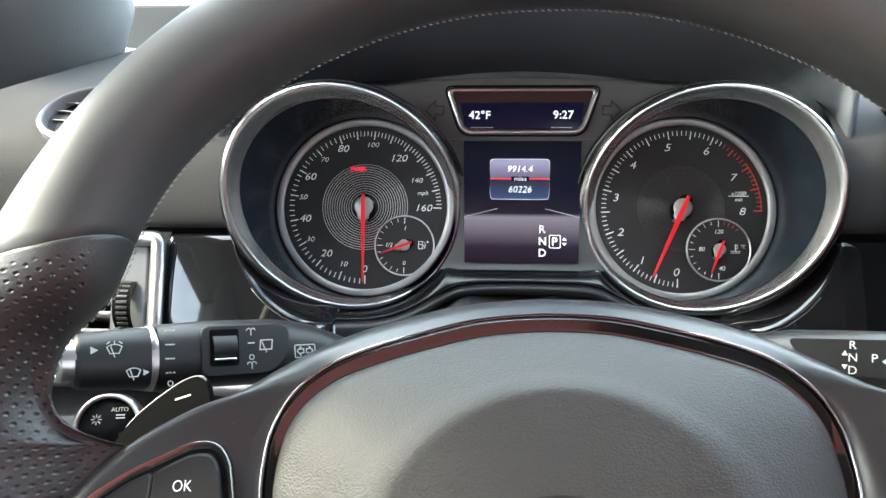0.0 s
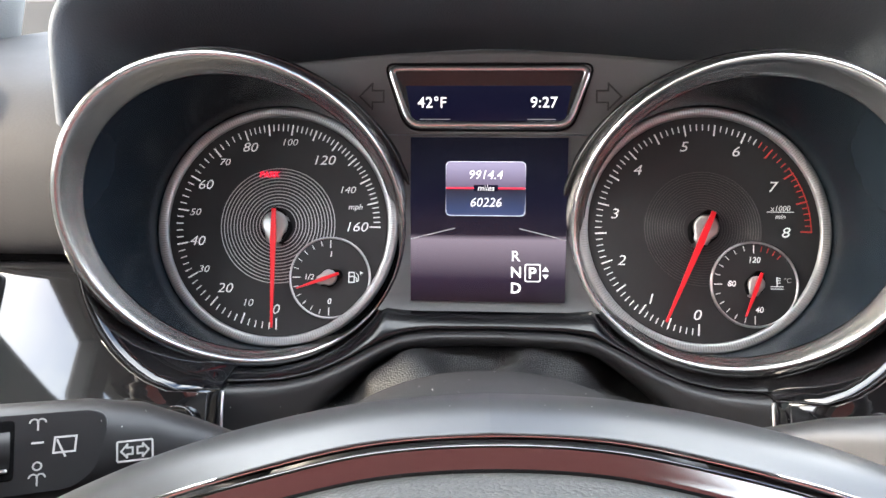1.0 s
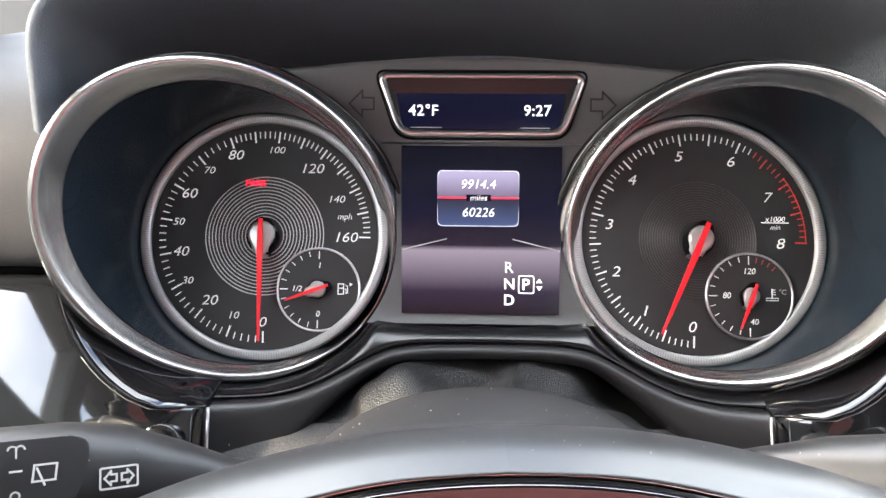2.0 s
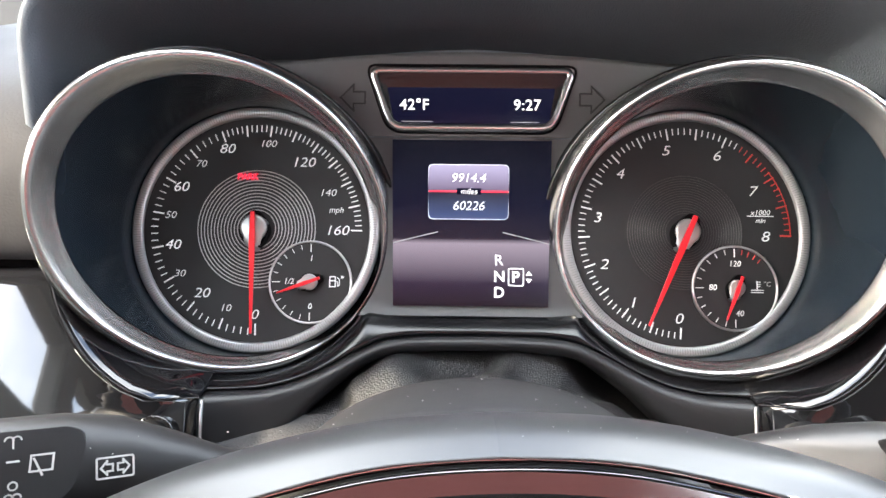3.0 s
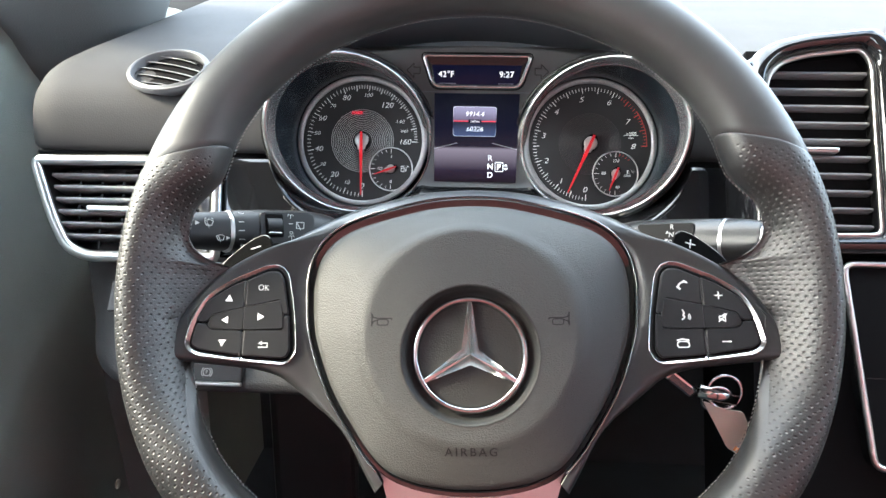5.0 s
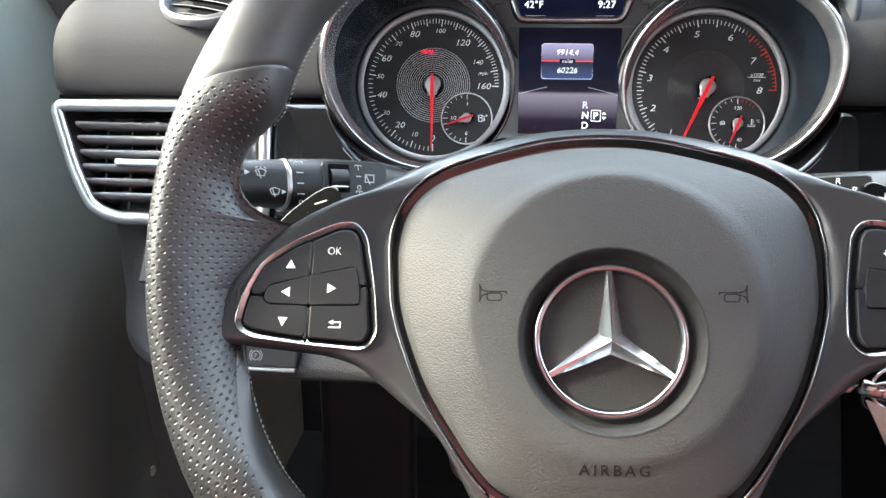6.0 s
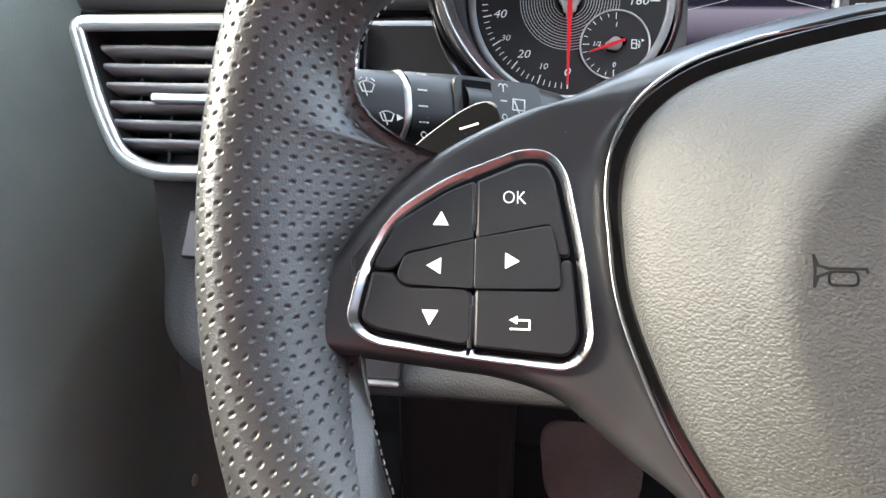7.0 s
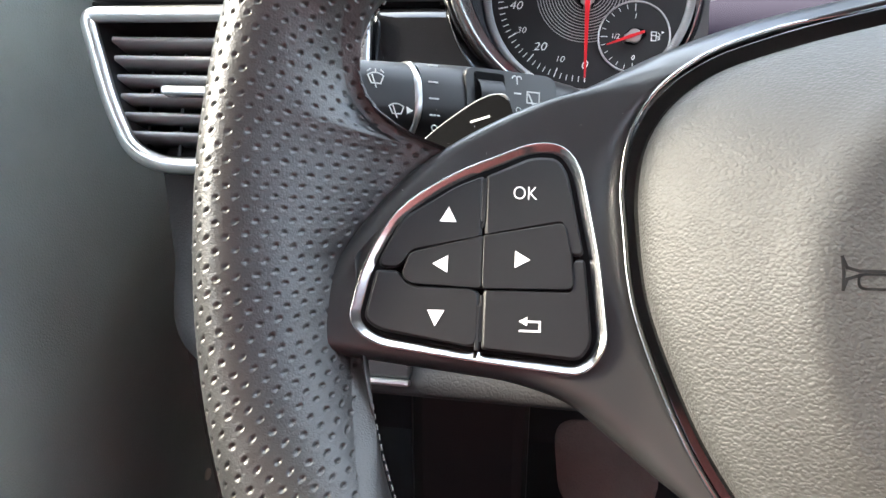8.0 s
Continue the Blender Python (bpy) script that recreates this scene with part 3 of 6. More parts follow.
tube("cover_trim", [(cl_line[i][0], cl_line[i][1], bezel_z(*cl_line[i]) + 0.0003 - 0.0034 * min(max((0.052 - abs(cl_line[i][0])) / 0.016, 0), 1) * (cl_line[i][1] > 0)) for i in seq], 0.0006, TRIM_CHROME, wheel, "slim chrome trim line", False, 10, 0.0007, (0, 0, 1))

# spoke bezel: from the cover out to the button wings
OUTHALF = [(0.0, 0.0960), (0.022, 0.0948), (0.043, 0.0911), (0.064, 0.0848), (0.084, 0.0755), (0.0995, 0.0650), (0.1136, 0.0591), (0.129, 0.0503), (0.1405, 0.0412), (0.1493, 0.0300), (0.1577, 0.0165), (0.1625, 0.0041),
           (0.1624, 0.0002), (0.159, -0.0023), (0.1442, -0.004), (0.1257, -0.0061), (0.1134, -0.0078), (0.1011, -0.0118), (0.0915, -0.0190), (0.0825, -0.0262), (0.0740, -0.0325), (0.0660, -0.0405), (0.0600, -0.0500),
           (0.0545, -0.0600), (0.0490, -0.0690)]
out_r = smooth_line(OUTHALF, 8)

for s in (-1, 1):
    rows = []
    n = len(out_r)
    # inner line runs beside the outer one, from the top of the cover down its side
    half = smooth_line(PADHALF, 16)
    half = half[half[:, 1] > -0.056]
    reach = np.hypot(half[:, 0], half[:, 1] - 0.01)
    wide = np.array([edge_w(y) + 0.0005 for y in half[:, 1]])
    half = half + np.c_[wide * half[:, 0] / reach, wide * (half[:, 1] - 0.01) / reach]
    half = np.vstack([half, [(0.0445, -0.064), (0.0425, -0.075), (0.0410, -0.090), (0.0405, -0.112)]])
    la = np.r_[0, np.cumsum(np.linalg.norm(np.diff(half, axis=0), axis=1))]
    # matching stations: (index into OUTHALF, inner arc point)
    stations = [(0, (0.0, 0.0893)), (4, (0.073, 0.0720)), (7, (0.0875, 0.0570)), (11, (0.0910, 0.0300)), (15, (0.0890, 0.0140)), (17, (0.0840, -0.0085)), (19, (0.0765, -0.0260)), (21, (0.0650, -0.0420)), (24, (0.0445, -0.0640))]
    so, si = [], []
    for idx, p in stations:
        so.append(idx * 8)
        si.append(la[int(np.argmin(np.hypot(half[:, 0] - p[0], half[:, 1] - p[1])))])
    pos = np.interp(np.arange(n), so, si)
    inn = np.c_[np.interp(pos, la, half[:, 0]), np.interp(pos, la, half[:, 1])]
    dist = np.linalg.norm(out_r - inn, axis=1)
    for k, e in enumerate((None, None, 0.15, 0.35, 0.55, 0.75, 0.0075, 0.0055, 0.0038, 0.0024, 0.0012, 0.0004, 0.0, -1, -2)):
        row = []
        for j in range(n):
            o, i = out_r[j], inn[j]
            rr = min(0.0085, 0.55 * dist[j])
            if e is None:
                t = 0.0
            elif k < 6:
                t = e * (1 - rr / dist[j])
            elif e > 0:
                t = 1 - e / 0.0075 * rr / dist[j]
            else:
                t = 1.0
            p = i + (o - i) * t
            z = bezel_z(*p) - (0.006 if k == 0 else 0.0)
            gap = (1 - t) * dist[j]
            if gap < rr:
                z -= (0.0065 + (0.0035 * min(max((0.125 - o[0]) / 0.05, 0), 1) if o[1] > 0 else 0.0)) * (1 - math.sqrt(max(1 - (1 - gap / rr) ** 2, 0)))
            if e == -1:
                z -= 0.024
            if e == -2:
                z -= 0.040
                p = i + (o - i) * 0.8
            topness = max(0.0, (o[1] - 0.06) / 0.026) * min(max((0.112 - o[0]) / 0.025, 0), 1)
            z -= 0.010 * min(topness, 1.2) * t
            row.append((s * p[0], p[1], z))
        rows.append(row)
    grid_part("spoke_bezel", rows, SATIN, wheel, "satin dark grey spoke bezel", flip=(s > 0))

# bright lower spoke plate and the hub's rear
bm = prism([(-0.0545, -0.044), (-0.030, -0.0560), (0, -0.0590), (0.030, -0.0560), (0.0545, -0.044), (0.0505, -0.0530), (0.0462, -0.0610), (0.0415, -0.075), (0.039, -0.118), (-0.039, -0.118), (-0.0415, -0.075), (-0.0462, -0.0610), (-0.0505, -0.0530)], -0.015, -0.0105, 0.001)
part("lower_spoke", bm, SILVER, wheel, "satin silver lower spoke plate")
rows = []
for z, r in ((-0.020, 0.078), (-0.035, 0.074), (-0.055, 0.062), (-0.075, 0.058)):
    rows.append([(r * math.cos(a), 0.004 + 0.9 * r * math.sin(a), z) for a in np.linspace(0, 2 * math.pi, 49)[:-1]])
grid_part("hub_rear", rows, STALK, wheel, "dark plastic hub rear", False, True, True)

# dust on the spokes
rng = random.Random(11)
bm = bmesh.new()
for k in range(46):
    x, y = rng.uniform(-0.145, -0.088), rng.uniform(-0.006, 0.060)
    if rng.random() < 0.4:
        x, y = rng.uniform(-0.07, 0.09), rng.uniform(0.090, 0.0935)
    bmesh.ops.create_icosphere(bm, subdivisions=1, radius=rng.uniform(0.00004, 0.00011), matrix=Matrix.Translation((x, y, bezel_z(x, y) + (0.0001 if abs(x) > 0.085 else -0.004))))
tagged(part("dust_specks", bm, PALE, wheel), kind="stuff")

# button wings
FRAME = [(0.1476, 0.005), (0.1457, 0.0173), (0.14, 0.03), (0.1275, 0.0389), (0.1103, 0.0468), (0.104, 0.047), (0.1006, 0.0419), (0.0965, 0.021), (0.0945, 0.0019), (0.0982, -0.0031), (0.1186, -0.0011), (0.1427, 0.0019)]
BUTTONS = {
    "up": [(0.1217, 0.0398), (0.1275, 0.0372), (0.1395, 0.0288), (0.1443, 0.0176), (0.1395, 0.0176), (0.1378, 0.0214), (0.1214, 0.0257)],
    "ok": [(0.1205, 0.04), (0.1103, 0.0452), (0.1045, 0.0452), (0.1021, 0.0415), (0.0982, 0.022), (0.1003, 0.0219), (0.1017, 0.0299), (0.1203, 0.0261)],
    "prev": [(0.1211, 0.0251), (0.137, 0.0207), (0.1383, 0.0159), (0.1367, 0.0142), (0.1209, 0.0138)],
    "next": [(0.1205, 0.0253), (0.1025, 0.0291), (0.1009, 0.0217), (0.1003, 0.0142), (0.1203, 0.0137)],
    "down": [(0.1442, 0.0164), (0.146, 0.0056), (0.1425, 0.0034), (0.121, 0.0003), (0.1212, 0.013), (0.1371, 0.0133), (0.1399, 0.0164)],
    "back": [(0.1198, 0.0001), (0.0985, -0.0017), (0.0961, 0.0021), (0.0979, 0.0207), (0.0997, 0.0207), (0.0993, 0.0132), (0.12, 0.0128)],
}
ICON_AT = {"up": (0.129, 0.0303), "ok": (0.1116, 0.0363), "prev": (0.1299, 0.0186), "next": (0.1119, 0.0203), "down": (0.1304, 0.0064), "back": (0.1095, 0.0054)}


def wing_z(x, y):
    return bezel_z(x, y) + 0.0


def drape(bm, lift):
    for v in bm.verts:
        v.co.z += wing_z(v.co.x, v.co.y) + lift


def cushion(pts, h, inset):
    """A key cap whose edge slopes up to its flat top."""
    p = np.array(pts)
    if sum(q[0] * r[1] - r[0] * q[1] for q, r in zip(pts, pts[1:] + pts[:1])) < 0:
        p = p[::-1]
    c = p.mean(0)
    far = np.linalg.norm(c - p, axis=1)[:, None]
    bm, loops = bmesh.new(), []
    for f, z in ((0.0, -0.002), (0.0, 0.62 * h), (0.12, 0.74 * h), (0.5, 0.87 * h), (0.85, 0.98 * h), (1.0, h)):
        q = p + (c - p) * np.minimum(f * inset / far, 0.4)
        loops.append([bm.verts.new((x, y, z)) for x, y in q])
    for lo, hi in zip(loops, loops[1:]):
        for i in range(len(lo)):
            bm.faces.new((lo[i], lo[(i + 1) % len(lo)], hi[(i + 1) % len(lo)], hi[i]))
    bm.faces.new(loops[-1])
    return bm


def icon(key, s):
    x, y = s * ICON_AT[key][0], ICON_AT[key][1]
    bm = bmesh.new()
    tri = {"up": [(0, 0.0019), (-0.0019, -0.0017), (0.0019, -0.0017)], "down": [(0, -0.0019), (-0.0019, 0.0017), (0.0019, 0.0017)],
           "prev": [(-0.0019, 0), (0.0015, 0.0020), (0.0015, -0.0020)], "next": [(0.0019, 0), (-0.0015, 0.0020), (-0.0015, -0.0020)]}
    if s < 0:
        if key in tri:
            prism([(x + a, y + b) for a, b in tri[key]], 0, 0.00012, bm=bm)
        elif key == "back":
            stroke(bm, [(x - 0.0014, y + 0.0009), (x + 0.0021, y + 0.0009), (x + 0.0021, y - 0.0012), (x - 0.0022, y - 0.0012)], 0.00045, 0)
            prism([(x - 0.0026, y + 0.0009), (x - 0.0007, y + 0.0019), (x - 0.0007, y - 0.0001)], 0, 0.00012, bm=bm)
        else:
            bm.free()
            me = text_mesh("OK", 0.0033 / 0.7, 0.0, 0.00006, bold=-0.00006)
            bm = bmesh.new()
            bm.from_mesh(me)
            bmesh.ops.scale(bm, verts=bm.verts, vec=(0.84, 1.0, 1.0))
            bmesh.ops.translate(bm, verts=bm.verts, vec=(x, y, 0))
    else:
        if key == "ok":          # lift the receiver
            stroke(bm, ring_pts(x + 0.0012, y - 0.0014, 0.0030, 80, 175, 8), 0.0008, 0)
            stroke(bm, [(x + 0.0012, y + 0.0021), (x + 0.0024, y + 0.0013)], 0.0009, 0)
            stroke(bm, [(x - 0.0022, y - 0.0010), (x - 0.0012, y - 0.0020)], 0.0009, 0)
        elif key == "back":      # hang up
            stroke(bm, rounded([(x - 0.0030, y - 0.0018), (x - 0.0026, y + 0.0012), (x + 0.0026, y + 0.0012), (x + 0.0030, y - 0.0018)], 0.0015, 4), 0.0005, 0, True)
            stroke(bm, [(x - 0.0028, y + 0.0018), (x, y + 0.0024), (x + 0.0028, y + 0.0018)], 0.0006, 0)
        elif key == "up":
            stroke(bm, [(x - 0.0018, y), (x + 0.0018, y)], 0.0005, 0)
            stroke(bm, [(x, y - 0.0018), (x, y + 0.0018)], 0.0005, 0)
        elif key == "down":
            stroke(bm, [(x - 0.0019, y), (x + 0.0019, y)], 0.0006, 0)
        elif key == "next":      # voice
            stroke(bm, [(x - 0.0014, y + 0.0026), (x - 0.0006, y + 0.0008), (x - 0.0013, y - 0.0002), (x - 0.0004, y - 0.0010), (x - 0.0018, y - 0.0024)], 0.0005, 0)
            for r in (0.0012, 0.0020):
                stroke(bm, ring_pts(x + 0.0003, y - 0.0010, r, -45, 45, 5), 0.0004, 0)
        else:                    # mute
            stroke(bm, [(x - 0.0018, y - 0.0008), (x - 0.0018, y + 0.0008), (x - 0.0006, y + 0.0008), (x + 0.0010, y + 0.0020), (x + 0.0010, y - 0.0020), (x - 0.0006, y - 0.0008)], 0.00045, 0, True)
            stroke(bm, [(x - 0.0022, y - 0.0020), (x + 0.0020, y + 0.0020)], 0.00045, 0)
    drape(bm, 0.00205 if key not in ("prev", "next") else 0.00245)
    return bm


for s in (-1, 1):
    line = rounded([(s * x, y) for x, y in FRAME], [0.004, 0.006, 0.008, 0.006, 0.005, 0.005, 0.005, 0.006, 0.004, 0.005, 0.006, 0.005], 4)
    bm = prism(line, -0.004, 0.0002)
    drape(bm, 0)
    base = part("button_panel", bm, BLACK, wheel, "black button recess")
    shape = [(s * x, y) for x, y in ((0.0025, -0.0010), (0.0024, 0.0010), (0.0022, 0.0013), (0.0020, 0.0013), (0.0017, 0.0010), (-0.0006, -0.0001), (-0.0009, -0.0004), (-0.0010, -0.0014))]
    grid_part("chrome_frame", sweep([(x, y, wing_z(x, y)) for x, y in line], shape, True), TRIM_CHROME, base, "chrome frame round the buttons", True, True, s > 0)
    for slot in ([(0.1215, 0.0275), (0.1215, 0.0388), (0.1207, 0.0391), (0.1207, 0.0275)], [(0.1208, 0.0014), (0.1209, 0.0118), (0.1201, 0.0118), (0.1200, 0.0012)]):
        bm = prism(rounded([(s * x, y) for x, y in slot], 0.0003, 3), -0.002, 0.0017, 0.00015)
        drape(bm, 0)
        part("divider", bm, BUTTON, base, "slim dark divider between the keys")
    for key, pts in BUTTONS.items():
        rad = [0.0022 if key in ("up", "ok", "down", "back") and i not in (0, len(pts) - 1) else 0.0004 for i in range(len(pts))]
        if key in ("prev", "next"):
            rad = [0.0003, 0.0012, 0.0014, 0.0012, 0.0003]
        outer_key = key not in ("prev", "next")
        cap = np.array(rounded([(s * x, y) for x, y in pts], rad, 4))
        turn = sum(p[0] * q[1] - q[0] * p[1] for p, q in zip(cap, np.roll(cap, -1, 0)))
        cap = offset_line(cap, math.copysign(0.0003 if outer_key else 0.0005, -turn))
        bm = cushion([tuple(p) for p in cap], 0.0020 if outer_key else 0.0024, 0.0008 if outer_key else 0.0005)
        drape(bm, 0)
        b = part("button", bm, BUTTON, base, "black rubbery push button")
        part("symbol", icon(key, s), WHITE, b)
    for y0, y1 in ((0.0290, 0.0395), (-0.0005, 0.0095)):
        bm = box(s * 0.1211 - 0.0005, s * 0.1211 + 0.0005, y0, y1, 0, 0.0019, 0.0002)
        drape(bm, 0)
        part("divider", bm, BUTTON, base, "slim divider between the buttons")
    # shift paddle behind the spoke
    pl = [(s * x, y) for x, y in smooth_line([(0.1500, 0.0440), (0.1478, 0.0505), (0.1450, 0.0545), (0.1405, 0.0590), (0.1350, 0.0634), (0.1279, 0.0683), (0.1222, 0.0704), (0.1186, 0.0688), (0.1165, 0.060), (0.1150, 0.040), (0.130, 0.030)], 5, True)]
    bm = prism([tuple(p) for p in pl], -0.050, -0.0455, 0.0012, 3)
    pad = part("shift_paddle", bm, BLACK, wheel, "dark shift paddle with a pale edge")
    tube("paddle_edge", [(x, y, -0.0459) for x, y in pl[8:36]], 0.0004, SLAT, pad, "pale paddle edge")
    bm = bmesh.new()
    stroke(bm, [(s * 0.1290, 0.0625), (s * 0.1240, 0.0640)], 0.0006, -0.0455)
    if s > 0:
        stroke(bm, [(0.1262, 0.0610), (0.1268, 0.0655)], 0.0006, -0.0455)
    part("paddle_symbol", bm, WHITE, pad)


# ---- instrument cluster ----
def gauge(name, cx, cy, dx, dy, lean, label):
    """A round instrument: a slanted silver bezel over a dark tunnel and the dial at its bottom. lean: height of the bezel, and how it leans sideways and up."""
    g = thing(name, CLUSTER, label, "gauge", "main gauges")

    def slant(a, r):
        return lean[0] + lean[1] * math.cos(a) * r / 0.062 + lean[2] * math.sin(a) * r / 0.062
    lathe_part("bezel_ring", [(0.0642, -0.0100), (0.0637, -0.0046), (0.0629, -0.0022), (0.0616, -0.0004), (0.0604, 0.0006), (0.0595, 0.0006), (0.0588, 0.0000), (0.0576, -0.0020),
                              (0.0566, -0.0036), (0.0555, -0.0050), (0.0549, -0.0066)], BEZEL, g, "brushed silver bezel ring", 128, cx, cy, slant)
    rows = []
    for k in range(9):
        t = k / 8
        a = np.arange(96) * 2 * np.pi / 96
        z = np.array([(slant(x, 0.0549) - 0.0060) * (1 - t) + (-0.0035) * t for x in a])
        rows.append(np.c_[cx * (1 - t) + dx * t + 0.0549 * np.cos(a), cy * (1 - t) + dy * t + 0.0549 * np.sin(a), np.minimum(z, np.array([slant(x, 0.0549) for x in a]) - 0.006)])
    grid_part("tunnel", rows, TUNNEL, g, "dark glossy tunnel wall", False, True)
    a = np.arange(96) * 2 * np.pi / 96
    outer = [np.c_[cx + r * np.cos(a), cy + r * np.sin(a), np.array([slant(x, 0.062) for x in a]) * k + dz] for r, k, dz in
             ((0.0636, 1.0, -0.0070), (0.0646, 0.99, -0.0050), (0.0656, 0.97, -0.0050), (0.0663, 0.94, -0.0064), (0.0664, 0.90, -0.0082), (0.0660, 0.86, -0.0090), (0.0668, 0.78, -0.0090), (0.0672, 0.6, -0.010), (0.0672, 0.0, -0.010))]
    grid_part("outer_collar", outer, COLLAR, g, "dark rounded outer collar", False, True)
    part("dial_floor", disc(dx, dy, 0.0552, -0.006, -0.0034), TUNNEL, g)
    face = part("dial_face", disc(dx, dy, 0.0508, -0.0036, -0.0006, n=72), DIAL, g, "dark grey printed dial face")
    lathe_part("knurled_ring", [(0.0504, -0.0006), (0.0506, 0.0006), (0.0509, 0.0010), (0.0540, 0.0016), (0.0547, 0.0012), (0.0549, -0.0034)], RING_GREY, face, "fine ribbed grey ring", 96, dx, dy)
    me_pts = []
    for k in range(300):
        t = 2 * math.pi * k / 300
        c, s = math.cos(t), math.sin(t)
        n = Vector((-s, c, 0)) * 0.00009
        p0, p1 = Vector((dx + 0.0511 * c, dy + 0.0511 * s, 0.00118)), Vector((dx + 0.0538 * c, dy + 0.0538 * s, 0.00166))
        me_pts.append([p0 - n, p0 + n, p1 + n, p1 - n])
    me = bpy.data.meshes.new("knurl")
    me.from_pydata([tuple(v) for q in me_pts for v in q], [], [(4 * i, 4 * i + 1, 4 * i + 2, 4 * i + 3) for i in range(len(me_pts))])
    tagged(mesh_ob("knurl", me, KNURL, face), kind="stuff")
    return face


def tick(bm, cx, cy, ang, r0, r1, w, z=0.0):
    c, s = math.cos(radians(ang)), math.sin(radians(ang))
    stroke(bm, [(cx + r0 * c, cy + r0 * s), (cx + r1 * c, cy + r1 * s)], w, z - 0.0006, h=0.0002)


def needle(parent, name, cx, cy, ang, length, tail, w, z, hub):
    c, s = math.cos(radians(ang)), math.sin(radians(ang))

    def at(x, y):
        return (cx + x * c - y * s, cy + x * s + y * c)
    hub = hub * 0.9
    part("cap_shadow_plate", prism([at(*p) for p in rounded([(-tail - 0.001, -w), (-tail - 0.001, w), (0.2 * hub, hub * 1.25), (hub * 1.5, hub * 0.5), (hub * 1.5, -hub * 0.5), (0.2 * hub, -hub * 1.25)], hub * 0.5)], -0.0006, z - 0.0022, 0.0004), BLACK, parent)
    drop = [(hub * math.cos(k), hub * math.sin(k)) for k in np.linspace(0.75, 2 * math.pi - 0.75, 22)] + [(hub * 1.25, -0.34 * hub), (hub * 1.62, -0.30 * hub), (hub * 1.70, 0.0), (hub * 1.62, 0.30 * hub), (hub * 1.25, 0.34 * hub)]
    part("hub_cap", prism([at(*p) for p in drop], -0.0006, z - 0.0006, hub * 0.22, 3), PALE_METAL, parent, "bright metal teardrop hub cap", True)
    part(name, prism([at(-tail, -w * 0.45), at(length * 0.15, -w * 0.62), at(length, -w * 0.22), at(length, w * 0.22), at(length * 0.15, w * 0.62), at(-tail, w * 0.45)], z, z + 0.0009, 0.0003), RED, parent, "bright red pointer")


def sub_gauge(parent, cx, cy, r, labels, ang, red_from=None):
    f = part("small_dial", disc(cx, cy, r, -0.0006, 0.0001, n=48), DIAL, parent, "small round inset dial")
    lathe_part("small_ring", [(r * 0.955, 0.0001), (r * 0.96, 0.0007), (r, 0.0008), (r * 1.01, -0.0004)], SILVER, f, "thin bright ring", 56, cx, cy)
    bm, bmr = bmesh.new(), bmesh.new()
    for k in range(13):
        a = 90 + 180 * k / 12
        big = k in (0, 6, 12)
        tick(bmr if red_from is not None and k < 0 else bm, cx, cy, a, r * (0.74 if big else 0.81), r * 0.91, 0.00042 if big else 0.00032, 0.00075)
    part("scale", bm, WHITE, f)
    bmr.free()
    for body, x, y in labels:
        writing("figure", body, cx + x, cy + y, 0.0002, 0.0025, WHITE, f, 0.15, bold=0.00001)
    if red_from is not None:
        bm = bmesh.new()
        for k in range(4):
            tick(bm, cx, cy, 78 - 10 * k, r * 0.80, r * 0.90, 0.00035, 0.00075)
        part("red_marks", bm, RED_MARK, f)
    needle(f, "pointer", cx, cy, ang, r * 0.80, r * 0.28, 0.0014, 0.0042, 0.0040)
    return f


face = gauge("speedometer", -0.1001, 0.0001, -0.0978, 0.0010, (0.0333, -0.0359, 0.0207), "round black speedometer in a silver bezel, needle at zero")
SX, SY = -0.0978, 0.0010


def mph(v):
    return 271.2 - 2.0 * v if v <= 80 else 111.2 - 1.395 * (v - 80)


bm = bmesh.new()
for k in range(0, 81):
    v = 2 * k
    big = v % 10 == 0
    tick(bm, SX, SY, mph(v), 0.0442 if not big else 0.0424, 0.0468, 0.00064 if big else 0.00044)
part("scale", bm, WHITE, face, "white scale marks")
for v in range(0, 161, 10):
    if v in (90, 110, 130, 150):
        continue
    a = radians(mph(v))
    big = v in (0, 20, 40, 60, 80, 120, 160)
    rr = {0: 0.0380, 10: 0.0372, 20: 0.0368, 40: 0.0375, 120: 0.0369, 140: 0.0361, 160: 0.0368}.get(v, 0.0389)
    writing("figure", str(v), SX + rr * math.cos(a), SY + rr * math.sin(a), -0.0006, 0.0043 if big else 0.0031, WHITE, face, 0.22, bold=-0.00003, wide=1.16)
writing("figure", "mph", -0.0623, 0.0095, -0.0006, 0.0026, WHITE, face, 0.22)
for k in range(13):
    r = 0.0085 + 0.00148 * k
    lathe_part("groove", [(r - 0.00022, -0.0006), (r, -0.0003), (r + 0.00022, -0.0006)], GROOVE_LIT, face, n=64, cx=SX, cy=SY)
writing("brake_lamp", "PARK", -0.1022, 0.0245, -0.0001, 0.0027, RED_LAMP, face, 0.1, bold=0.0001, label="glowing red brake warning")
f = sub_gauge(face, -0.0730, -0.0225, 0.0184, [("1", 0.0004, 0.0106), ("1/2", -0.0092, 0.0003), ("0", 0.0002, -0.0106)], 200)
bm = bmesh.new()
fx, fy = -0.0627, -0.0222
stroke(bm, [(fx - 0.0016, fy - 0.0022), (fx - 0.0016, fy + 0.0022), (fx + 0.0008, fy + 0.0022), (fx + 0.0008, fy - 0.0022)], 0.00045, 0.0002, True)
stroke(bm, [(fx - 0.0016, fy + 0.0004), (fx + 0.0008, fy + 0.0004)], 0.00045, 0.0002)
